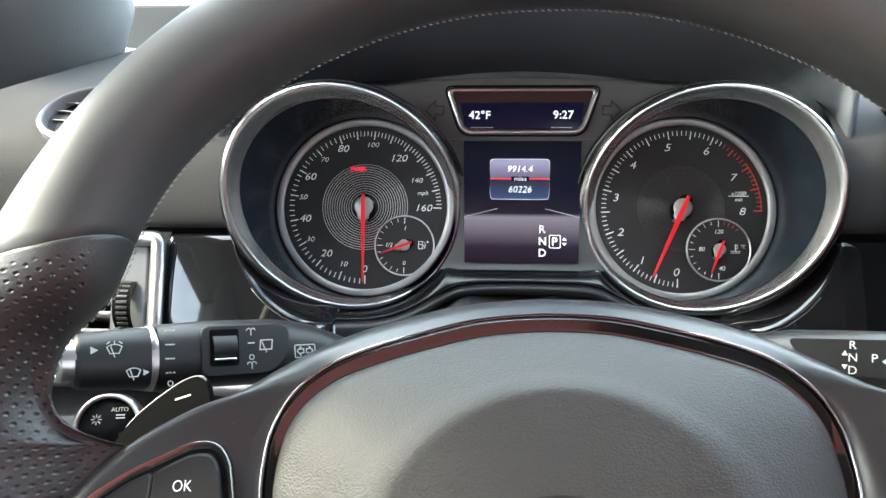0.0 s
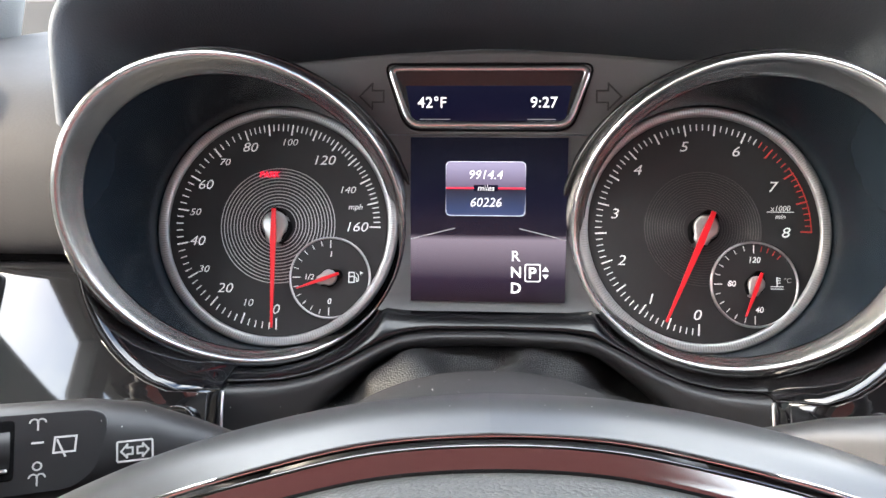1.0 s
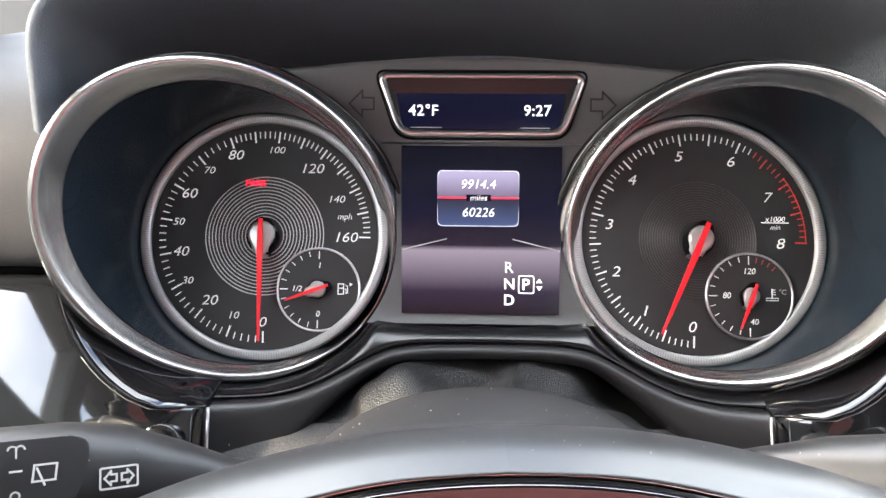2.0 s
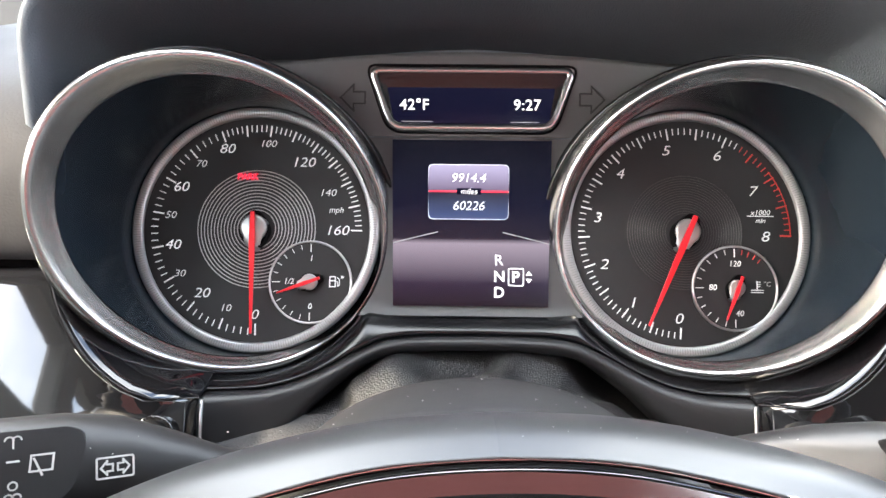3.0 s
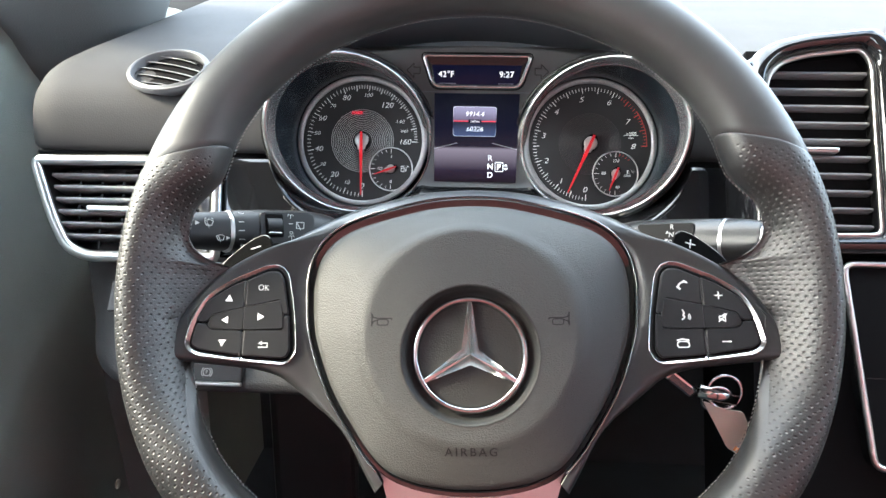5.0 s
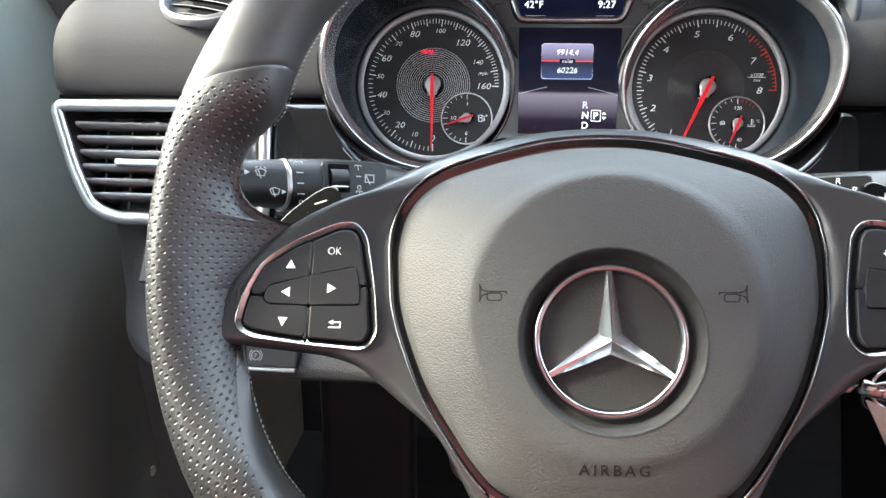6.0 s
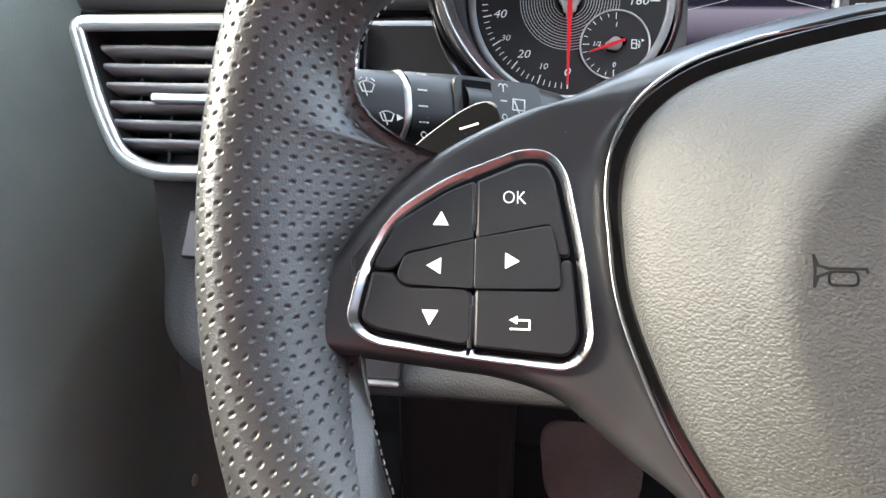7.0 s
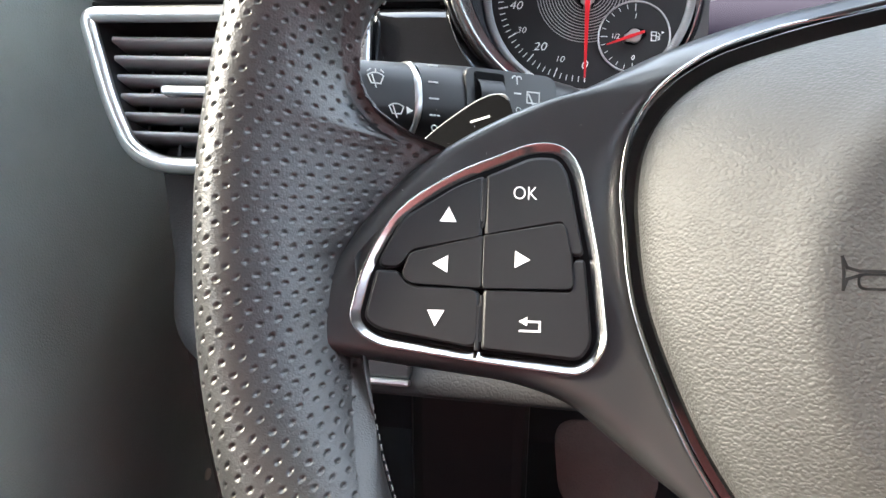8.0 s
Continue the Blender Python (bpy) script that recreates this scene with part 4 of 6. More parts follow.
stroke(bm, [(fx + 0.0008, fy + 0.0002), (fx + 0.0019, fy - 0.0002), (fx + 0.0019, fy - 0.0019), (fx + 0.0026, fy - 0.0015), (fx + 0.0026, fy + 0.0010), (fx + 0.0017, fy + 0.0018)], 0.00035, 0.0002)
prism([(fx + 0.0034, fy + 0.0012), (fx + 0.0034, fy + 0.0028), (fx + 0.0049, fy + 0.0020)], 0.0002, 0.00032, bm=bm)
part("fuel_symbol", bm, WHITE, f, "white fuel pump symbol")
needle(face, "needle", SX, SY, 271.0, 0.0462, 0.0068, 0.0021, 0.0062, 0.0066)

face = gauge("tachometer", 0.0952, 0.0012, 0.0925, 0.0015, (0.0346, 0.0319, 0.0130), "round black rev counter in a silver bezel, idling")
TX, TY = 0.0925, 0.0015
bm, bmr = bmesh.new(), bmesh.new()
for k in range(0, 81):
    a = 267 - 3.354 * k
    big = k % 5 == 0
    tick(bmr if k >= 63 else bm, TX, TY, a, 0.0424 if big else 0.0444, 0.0468, 0.00064 if big else 0.00044)
part("scale", bm, WHITE, face, "white scale marks")
stroke(bmr, ring_pts(TX, TY, 0.0467, -1, 36, 14), 0.0004, -0.0006)
tagged(part("red_zone", bmr, RED_MARK, face), "red warning zone marks", kind="stuff")
for k in range(9):
    a = radians((266, 234, 202, 170.5, 137, 101.5, 66.4, 31.2, -2.2)[k])
    rr = (0.0381, 0.0386, 0.0383, 0.0388, 0.0384, 0.0376, 0.0379, 0.0365, 0.0360)[k]
    writing("figure", str(k), TX + rr * math.cos(a), TY + rr * math.sin(a), -0.0006, 0.0045, WHITE, face, 0.22, bold=-0.00003, wide=1.2)
writing("figure", "x1000", 0.1262, 0.0108, -0.0006, 0.0024, WHITE, face, 0.22)
writing("figure", "min", 0.1262, 0.0072, -0.0006, 0.0021, WHITE, face, 0.22)
part("fraction_bar", stroke(bmesh.new(), [(0.1205, 0.0092), (0.1318, 0.0092)], 0.00035, -0.0006), WHITE, face)
for k in range(16):
    r = 0.0085 + 0.00112 * k
    lathe_part("groove", [(r - 0.0002, -0.0006), (r, -0.0003), (r + 0.0002, -0.0006)], GROOVE_SHADED, face, n=56, cx=TX, cy=TY)
f = sub_gauge(face, 0.1140, -0.0229, 0.0188, [("120", 0.0005, 0.0108), ("80", -0.0096, 0.0003), ("40", 0.0020, -0.0110)], 249, 0)
bm = bmesh.new()
fx, fy = 0.1237, -0.0225
stroke(bm, [(fx, fy - 0.0012), (fx, fy + 0.0026)], 0.0005, 0.0002)
for k in range(3):
    stroke(bm, [(fx, fy + 0.0024 - 0.001 * k), (fx + 0.0013, fy + 0.0024 - 0.001 * k)], 0.00035, 0.0002)
for k in range(2):
    stroke(bm, [(fx - 0.0026, fy - 0.0012 - 0.0010 * k), (fx + 0.0026, fy - 0.0012 - 0.0010 * k)], 0.00035, 0.0002)
part("coolant_symbol", bm, WHITE, f, "white coolant symbol")
writing("figure", "°C", fx + 0.0046, fy + 0.0016, 0.0002, 0.0021, PALE, f, 0.1)
needle(face, "needle", TX, TY, 246.5, 0.0450, 0.0072, 0.0023, 0.0062, 0.0062)

# centre panel between the rings
MID = -0.0025
pan = thing("instrument_fascia", CLUSTER, "matte dark grey centre panel between the gauges", "panel")


def inner_edge(v, s):
    cx, cy, r = (-0.1001, 0.0001, 0.0612) if s < 0 else (0.0952, 0.0012, 0.0614)
    h = r * r - (v - cy) ** 2
    reach = math.sqrt(h) if h > 0 else 0.0
    e = cx - s * reach
    return e


def top_curve(u):
    x = abs(u - MID)
    return 0.0797 - 0.0062 * (x / 0.09) ** 2


rows = []
for v in np.linspace(0.0432, 0.0612, 14):
    l, r = inner_edge(v, -1), inner_edge(v, 1)
    rows.append([(l + (r - l) * k / 40, v + (top_curve(l + (r - l) * k / 40) - 0.0797) * (v - 0.0432) / 0.038, 0.0012 + (v - 0.0432) * 0.10) for k in range(41)])
l, r = -0.096, 0.0910
for t in np.linspace(0.15, 1, 8):
    rows.append([(l + (r - l) * k / 40, 0.0612 + (top_curve(l + (r - l) * k / 40) - 0.0612) * t + (top_curve(l + (r - l) * k / 40) - 0.0797) * 0.47 * (1 - t), 0.0030 + 0.0050 * t) for k in range(41)])
rows.append([(x, y + 0.0003, z - 0.015) for x, y, z in rows[-1]])
grid_part("upper_panel", rows, PANEL, pan, smooth=True)
rows = []
for v in np.linspace(-0.0366, 0.0428, 24):
    l, r = inner_edge(v, -1), inner_edge(v, 1)
    rows.append([(l + (r - l) * k / 12, v, 0.0004 + max(0, -0.033 - v) * 0.5) for k in range(13)])
grid_part("lower_panel", rows, PANEL, pan, smooth=True)
for s, cx in ((-1, -0.0553), (1, 0.0508)):
    bm = bmesh.new()
    pts = [(cx + s * x, 0.0597 + y) for x, y in ((-0.0053, 0.0026), (-0.0002, 0.0026), (-0.0002, 0.0058), (0.0056, 0.0), (-0.0002, -0.0058), (-0.0002, -0.0026), (-0.0053, -0.0026))]
    stroke(bm, pts, 0.0008, 0.0, True)
    for v in bm.verts:
        v.co.z += 0.0028 + (v.co.y - 0.0432) * 0.10
    part("turn_arrow", bm, FAINT, pan, "unlit engraved turn signal arrow")

# upper small display
dsp = thing("temperature_clock_display", CLUSTER, "small trapezoid display with temperature and clock in a silver frame", "display")
TRAP = [(MID - 0.0446, 0.0722), (MID + 0.0446, 0.0722), (MID + 0.0358, 0.0470), (MID - 0.0358, 0.0470)]


def panel_z(y):
    """Height of the panel's skin behind the display."""
    return 0.0012 + (y - 0.0432) * 0.10 if y < 0.0612 else 0.0030 + 0.27 * (y - 0.0612)


def on_panel(pts, lift):
    return [(x, y, 0.0012 + (y - 0.0432) * 0.10 + lift) for x, y in pts]


line = on_panel(rounded(TRAP, [0.004, 0.004, 0.006, 0.006], 5), 0.0012)
tube("frame", line, 0.0020, BEZEL, dsp, "satin silver frame", True, 12, 0.0018, (0, 0, -1))
around = rounded([(MID - 0.0472, 0.0741), (MID + 0.0472, 0.0741), (MID + 0.0374, 0.0450), (MID - 0.0374, 0.0450)], [0.005, 0.005, 0.007, 0.007], 5)
tube("gap", [(x, y, panel_z(y) + 0.0002) for x, y in around], 0.0006, BLACK, dsp, "dark gap round the frame", True, 6)
inner = rounded([(MID - 0.0428, 0.0710), (MID + 0.0428, 0.0710), (MID + 0.0346, 0.0482), (MID - 0.0346, 0.0482)], [0.003, 0.003, 0.005, 0.005], 5)
glass = rounded([(MID - 0.0375, 0.0645), (MID + 0.0370, 0.0645), (MID + 0.0345, 0.0488), (MID - 0.0345, 0.0488)], [0.0008, 0.0008, 0.003, 0.003], 5)
glass = [(x, y, 0.0024 + (y - 0.0490) * 0.16) for x, y in glass]
grid_part("recess", [[(x, y, panel_z(y) + 0.0010) for x, y in inner], glass], COLLAR, dsp, "gloss black recess", False, True, True, False)
bm = bmesh.new()
bm.faces.new([bm.verts.new((x, y, z + 0.0001)) for x, y, z in glass][::-1])
part("screen", bm, TOP_SCREEN, dsp, "dark blue lit screen")
for body, x in (("42°F", -0.0281), ("9:27", 0.0223)):
    ob = writing("readout", body, x, 0.0573, 0.0039, 0.0047, GLOW, dsp, 0.0, bold=0.00005, spacing=1.06)
    ob.matrix_local = pose(x, 0.0573, 0.0039, 9.1, 0, 0)
for x0, x1 in ((-0.0335, -0.0200), (0.0150, 0.0275)):
    part("underline", stroke(bmesh.new(), [(x0, 0.0497), (x1, 0.0497)], 0.0003, 0.0027), DIM_GLOW, dsp)

# large centre screen
scr = thing("driver_information_screen", CLUSTER, "lit colour screen with odometer and gear letters", "screen")
part("screen", prism([(-0.0377, 0.0418), (0.0335, 0.0418), (0.0318, -0.0322), (-0.0362, -0.0322)], 0.0002, 0.0012), SCREEN, scr, "lit purple and dark blue screen")
BX0, BX1 = -0.0212, 0.0143
part("odometer_edge", prism(rounded([(BX0 - 0.0003, 0.0308), (BX1 + 0.0003, 0.0308), (BX1, 0.0060), (BX0, 0.0060)], 0.0024, 5), 0.0012, 0.00125), BOX_EDGE, scr)
part("odometer_top", prism(rounded([(BX0, 0.0305), (BX1, 0.0305), (BX1 + 0.0002, 0.0187), (BX0 - 0.0002, 0.0187)], [0.0022, 0.0022, 0.0003, 0.0003], 5), 0.00125, 0.00132), BOX_TOP, scr, "lilac upper half of the odometer box")
part("odometer_low", prism(rounded([(BX0 - 0.0002, 0.0183), (BX1 + 0.0002, 0.0183), (BX1 - 0.0003, 0.0063), (BX0 + 0.0003, 0.0063)], [0.0003, 0.0003, 0.0022, 0.0022], 5), 0.00125, 0.00132), BOX_LOW, scr, "dark blue lower half of the odometer box")
part("red_line", prism([(BX0, 0.0189), (BX1, 0.0189), (BX1, 0.0182), (BX0, 0.0182)], 0.00132, 0.00138), RED_LAMP, scr)
writing("readout", "9914.4", -0.0032, 0.0247, 0.00145, 0.0040, GLOW, scr, 0.2, bold=-0.00006)
part("word_back", prism([(-0.0087, 0.0200), (0.0021, 0.0200), (0.0021, 0.0172), (-0.0087, 0.0172)], 0.00138, 0.00142), TOP_SCREEN, scr)
writing("readout", "miles", -0.0032, 0.0186, 0.0015, 0.0026, GLOW, scr, 0.2, bold=-0.00004)
writing("readout", "60226", -0.0032, 0.0122, 0.00145, 0.0040, GLOW, scr, 0.2, bold=-0.00005)
for body, y in (("R", -0.0118), ("N", -0.0190), ("D", -0.0260)):
    writing("gear_letter", body, 0.0104, y, 0.0013, 0.0046, GLOW if body != "R" else GREY_GLOW, scr, bold=0.00008)
writing("gear_letter", "P", 0.0177, -0.0192, 0.0013, 0.0048, GLOW, scr, bold=0.00010)
bm = stroke(bmesh.new(), rounded([(0.0145, -0.0155), (0.0210, -0.0155), (0.0210, -0.0230), (0.0145, -0.0230)], 0.0008, 3), 0.0004, 0.0012, True)
part("letter_frame", bm, GLOW, scr)
bm = bmesh.new()
prism([(0.0220, -0.0185), (0.0248, -0.0185), (0.0234, -0.0166)], 0.0012, 0.0013, bm=bm)
prism([(0.0220, -0.0200), (0.0248, -0.0200), (0.0234, -0.0219)], 0.0012, 0.0013, bm=bm)
part("arrows", bm, GLOW, scr)
for a, b in (((-0.0365, -0.0046), (-0.0170, 0.0004)), ((0.0325, -0.0046), (0.0120, 0.0004))):
    part("road_line", stroke(bmesh.new(), [a, b], 0.0004, 0.0012), DIM_GLOW, scr)

# lower surround with its arch over the steering column
arc = thing("cluster_surround", CLUSTER, "dark satin plastic surround arching over the steering column", "trim")
us = np.linspace(-0.1085, 0.1118, 111)


def eased(xs, vs):
    """Values along the surround, rounded off between the given stations."""
    g = np.arange(0, 0.125, 0.0005)
    v = np.interp(g, xs, vs)
    k = np.hanning(25) / np.hanning(25).sum()
    pad = np.r_[v[12:0:-1], v, np.full(12, v[-1])]
    v = np.convolve(pad, k, "valid")
    return lambda u: float(np.interp(abs(u - 0.0016), g, v))


seam_v = eased([0, 0.030, 0.042, 0.054, 0.065, 0.077, 0.090, 0.112], [-0.0447, -0.0452, -0.0472, -0.0530, -0.0592, -0.0645, -0.0672, -0.0677])
arch_v = eased([0, 0.020, 0.0375, 0.046, 0.0535, 0.065, 0.0765, 0.082, 0.090, 0.112], [-0.0514, -0.0518, -0.0533, -0.0563, -0.0615, -0.0705, -0.0825, -0.0885, -0.100, -0.132])


def below_rings(u):
    best = -0.0368
    for cx, cy in ((-0.1001, 0.0001), (0.0952, 0.0012)):
        h = 0.0640 ** 2 - (u - cx) ** 2
        if h > 0:
            best = min(best, cy - math.sqrt(h))
    return best


def depth_at(u):
    return 0.008 + 0.022 * (abs(u - MID) / 0.11) ** 2


rows = []
for f_, w_ in ((-0.3, -0.016), (0.0, -0.0085), (0.25, -0.0055), (0.5, -0.0035), (0.75, -0.0020), (0.93, -0.0012), (0.97, -0.0016), (1.0, -0.0040)):
    row = []
    for u in us:
        top, low = below_rings(u) + 0.0005, seam_v(u) + 0.0003
        top = max(top, low + 0.003)
        row.append((u, top + (low - top) * f_, w_ + depth_at(u)))
    rows.append(row)
grid_part("surround", rows, COLLAR, arc, "gloss black upper surround", smooth=True)
rows = []
for f_ in (-0.001, 0.0, 0.03, 0.08, 0.16, 0.28, 0.42, 0.58, 0.74, 0.86, 0.94, 1.0, 1.0, 1.0):
    row = []
    for u in us:
        k = len(rows)
        seam, low = seam_v(u) - 0.0003, arch_v(u)
        d, e = max(f_, 0) * (seam - low), (1 - min(f_, 1)) * (seam - low)
        w_ = -0.0010 + 0.0045 * math.sqrt(min(d / 0.0035, 1)) - 0.0065 * (1 - math.sqrt(max(1 - (1 - min(e / 0.0055, 1)) ** 2, 0)))
        row.append((u, seam + (low - seam) * f_, w_ + depth_at(u) - {0: 0.004, 12: 0.006, 13: 0.055}.get(k, 0.0)))
    rows.append(row)
grid_part("lip", rows, SURROUND, arc, "rounded satin lip over the column", smooth=True)

# hood over the cluster
hood = thing("cluster_hood", CLUSTER, "matte black hood over the instruments", "hood")
HOODLINE = smooth_line([(-0.1690, -0.008), (-0.1695, 0.012), (-0.1695, 0.045), (-0.1665, 0.072), (-0.1500, 0.0830), (-0.1000, 0.0925), (-0.0025, 0.1010), (0.0950, 0.0925), (0.1450, 0.0830), (0.1615, 0.072), (0.1645, 0.045), (0.1645, 0.012), (0.164, -0.008)], 8)
rows = []
for k, (s, w_) in enumerate(((0.93, -0.03), (0.955, 0.0), (0.975, 0.3), (0.99, 0.7), (1.0, 1.0), (1.012, 1.03), (1.03, 1.0), (1.045, 0.9), (1.09, 0.0), (1.12, -0.6))):
    row = []
    for u, v in HOODLINE:
        lip = 0.036 + 0.36 * max(v, 0) + 0.0
        row.append(((u - MID) * s + MID, v * s, w_ * lip if k else -0.03))
    rows.append(row)
grid_part("shell", rows, HOOD, hood, smooth=True)
part("backing_foot", box(-0.166, 0.161, -0.100, 0.004, -0.0345, -0.0285), HOOD, hood)
part("backing", prism([((u - MID) * 0.95 + MID, v * 0.95) for u, v in HOODLINE], -0.034, -0.028), HOOD, hood, "black wall behind the instruments")


# ---- dashboard ----
dash = tagged(new("dashboard"), "dark grey soft-skinned dashboard with a stitched top", "dashboard", kind="structure")
PROFILE = smooth_line([(0.250, 0.8600), (0.2300, 0.8628), (0.2205, 0.8665), (0.2180, 0.8730), (0.2190, 0.8880), (0.2230, 0.9040), (0.2330, 0.9190), (0.2560, 0.9330), (0.3000, 0.9440), (0.3800, 0.9590), (0.52, 0.9860), (0.85, 1.0480)], 6)


def pad_section(name, x0, x1, y_from, round_left):
    rows = []
    keep = PROFILE[PROFILE[:, 0] >= y_from] if y_from > 0.26 else PROFILE
    for k in range(40):
        t = k / 39
        x = x0 + (x1 - x0) * t
        d = x - x0
        row = []
        for y, z in keep:
            e = 0.0
            if round_left and d < 0.035:
                e = 1 - math.sqrt(max(1 - (1 - d / 0.035) ** 2, 0))
            yy = y + 0.030 * e
            zz = z - 0.022 * e * max(0, (z - 0.87) / 0.08)
            row.append((x, yy, zz))
        rows.append(row)
    return grid_part(name, rows, DASH, dash, smooth=True)


pad_section("dash_skin_left", -0.366, -0.166, 0, True)
pad_section("dash_skin_right", 0.160, 1.15, 0, False)
pad_section("dash_skin_middle", -0.166, 0.160, 0.30, False)
rows = [[(-0.366 + 0.0 * k, y + 0.03, z - 0.022 * max(0, (z - 0.87) / 0.08)) for y, z in PROFILE] for k in range(1)]
rows.append([(-0.372, y + 0.050, z - 0.008) for y, z in PROFILE])
grid_part("dash_end", rows, DASH, dash)
for x0, x1 in ((-0.352, -0.168), (0.162, 0.200)):
    tube("dash_seam", [(x0, 0.2225, 0.8640), ((x0 + x1) / 2, 0.2225, 0.8645), (x1, 0.2225, 0.8645)], 0.0016, BLACK, dash)


# round side vent on the dash top
def round_vent():
    m = look((-0.2457, 0.2360, 0.9286), (-0.2457 - 0.010, 0.2360 - 0.075, 0.9286 + 0.100)) @ pose(0, 0, 0, 0, 180, 0)
    v = thing("demister_vent", m, "oval side demister vent with grey ring set into the dash", "air vent")
    sx, sy = 0.0335, 0.0235
    lathe_pts = np.array(lathe([(1.04, -0.004), (1.03, 0.0008), (1.0, 0.0012), (0.965, 0.0004), (0.945, 0.0024), (0.92, 0.0026), (0.90, 0.0012), (0.86, -0.012)], 64))
    lathe_pts[:, :, 0] *= sx
    lathe_pts[:, :, 1] *= sy
    grid_part("ring", lathe_pts, SLAT_DARK, v, "satin grey ring", False, True)
    part("well", prism([(sx * 0.86 * math.cos(a), sy * 0.86 * math.sin(a)) for a in np.linspace(0, 2 * math.pi, 41)[:-1]], -0.014, -0.0046), BLACK, v)
    for k in range(5):
        y0 = (k - 2) * 0.0078
        h = sx * 0.86 * math.sqrt(max(1 - (y0 / (sy * 0.90)) ** 2, 0.02))
        line = [(h * t, y0 - 0.22 * h * t + 0.0022 * (1 - t * t), -0.0022) for t in np.linspace(-0.97, 0.97, 9)]
        grid_part("louvre", sweep(line, [(-0.0024, -0.0040), (-0.0020, -0.0030), (0.0014, 0.0004), (0.0020, 0.0002), (0.0010, -0.0012)]), SLAT_DARK, v, "grey curved louvre", False, True)
    return v


round_vent()


# large side vent
def side_vent():
    v = thing("side_air_vent", pose(0, 0.2140, 0.8585, 70, 0, 0) @ pose(0, -0.8605, 0), "chrome-framed side air vent with horizontal slats", "air vent")
    out = [(-0.3500, 0.8605), (-0.2030, 0.8625), (-0.2015, 0.7860), (-0.3020, 0.7850), (-0.3200, 0.7920), (-0.3335, 0.8165)]
    line = rounded(out, [0.006, 0.004, 0.004, 0.010, 0.012, 0.02], 4)
    tube("frame", [(x, y, 0.002) for x, y in line], 0.0044, SILVER, v, "chrome frame", True, 10, 0.0034)
    part("well", prism(line, -0.045, -0.040), DUCT, v, "dark duct behind the slats")
    rows = [[(x, y, z) for x, y in line] for z in (0.0, -0.045)]
    grid_part("duct", rows, DUCT, v, "", False, True)
    for k in range(6):
        z = 0.8500 - 0.0097 * k
        t = (0.8605 - z) / 0.075
        x0 = -0.3445 + 0.020 * t ** 1.3 + 0.004
        line = [(x0 + (-0.2305 - x0) * u, z, -0.006) for u in np.linspace(0, 1, 5)]
        grid_part("slat", sweep(line, [(0.0, 0.0015), (0.0018, 0.0013), (0.0023, 0.0), (0.0018, -0.0013), (-0.016, -0.0046), (-0.016, -0.0034)], False, (0, 1, 0)), SLAT, v, "grey horizontal slat", False, True)
    for k in range(6):
        x = -0.322 + 0.018 * k
        part("vane", box(x - 0.0008, x + 0.0008, 0.7900, 0.8560, -0.038, -0.016), STALK, v)
    part("tab", box(-0.3060, -0.2650, 0.8204, 0.8252, -0.006, 0.003, 0.0014), SILVER, v, "bright adjusting tab")
    part("cheek", prism(rounded([(-0.2300, 0.8585), (-0.2090, 0.8585), (-0.2075, 0.7880), (-0.2270, 0.7880)], 0.002, 3), -0.010, 0.0005, 0.0012), SLAT_DARK, v, "grey side cheek")
    tw = tagged(new("thumbwheel", grid_mesh("thumbwheel", [[(-0.2195 + x, 0.8260 + 0.017 * math.sin(a), -0.0105 + 0.0165 * math.cos(a)) for a in np.linspace(0, 2 * math.pi, 41)[:-1]] for x in (-0.0052, -0.0046, 0.0046, 0.0052)], False, True)), "black thumb wheel")
    tw.data.materials.append(BLACK)
    tw.parent = v
    for k in range(14):
        a = -1.2 + 0.18 * k
        part("rib", box(-0.0030, 0.0030, -0.0008, 0.0008, -0.0004, 0.0006, 0.0003), SATIN, tw).matrix_local = pose(-0.2195, 0.8260 + 0.017 * math.sin(a), -0.0105 + 0.0165 * math.cos(a), -math.degrees(a), 0, 0)
    return v


side_vent()


# gloss trim beside the cluster
def gloss_trim(name, s, label):
    rows = []
    for t in np.linspace(0, 1, 22):
        row = []
        for u in np.linspace(0, 1, 26):
            z = 0.8640 - 0.0765 * t
            v = (0.226 - 0.2675) * 0.276 + (z - 0.87) * 0.961
            ring = 0.1 + math.sqrt(max(0.0665 ** 2 - v * v, 0)) if abs(v) < 0.0665 else 0.1085
            x0, x1 = 0.2010, max(ring, 0.1085)
            x = x0 + (x1 - x0) * u
            y = 0.1990 + 1.6 * (0.2010 - x) ** 2 - 0.10 * (0.2010 - x) + 25 * max(0.130 - x, 0) ** 2 + 0.43 * (z - 0.814) + 1.0 * (z - 0.840) ** 2
            edge = min(t, 1 - t, u) * 1.0
            if edge < 0.05:
                y += 0.004 * (1 - edge / 0.05) ** 2
            row.append((s * x, y, z))
        # a skirt that runs back under the gauge's collar
        cx = 0.1001 if s < 0 else 0.0952
        for k_, back_ in ((0.97, 0.003), (0.93, 0.012), (0.90, 0.034)):
            xe, ye, ze = row[25]
            row.append((s * (cx + (abs(xe) - cx) * k_), ye + back_, 0.8812 + (ze - 0.8812) * (1 + (k_ - 1) * 0.8)))
        rows.append(row)
    ob = grid_part(name, rows, LACQUER, None, "", flip=(s > 0))
    tube("edge", [(r[25][0], r[25][1] - 0.0003, r[25][2]) for r in rows[:20]], 0.0005, COLLAR, ob, "slim dark edge", False, 8)
    tube("edge_line", [(r[24][0], r[24][1] + 0.0001, r[24][2]) for r in rows[8:20]], 0.00025, SLAT_DARK, ob, "fine inset line", False, 6)
    return tagged(ob, label, "trim panel")


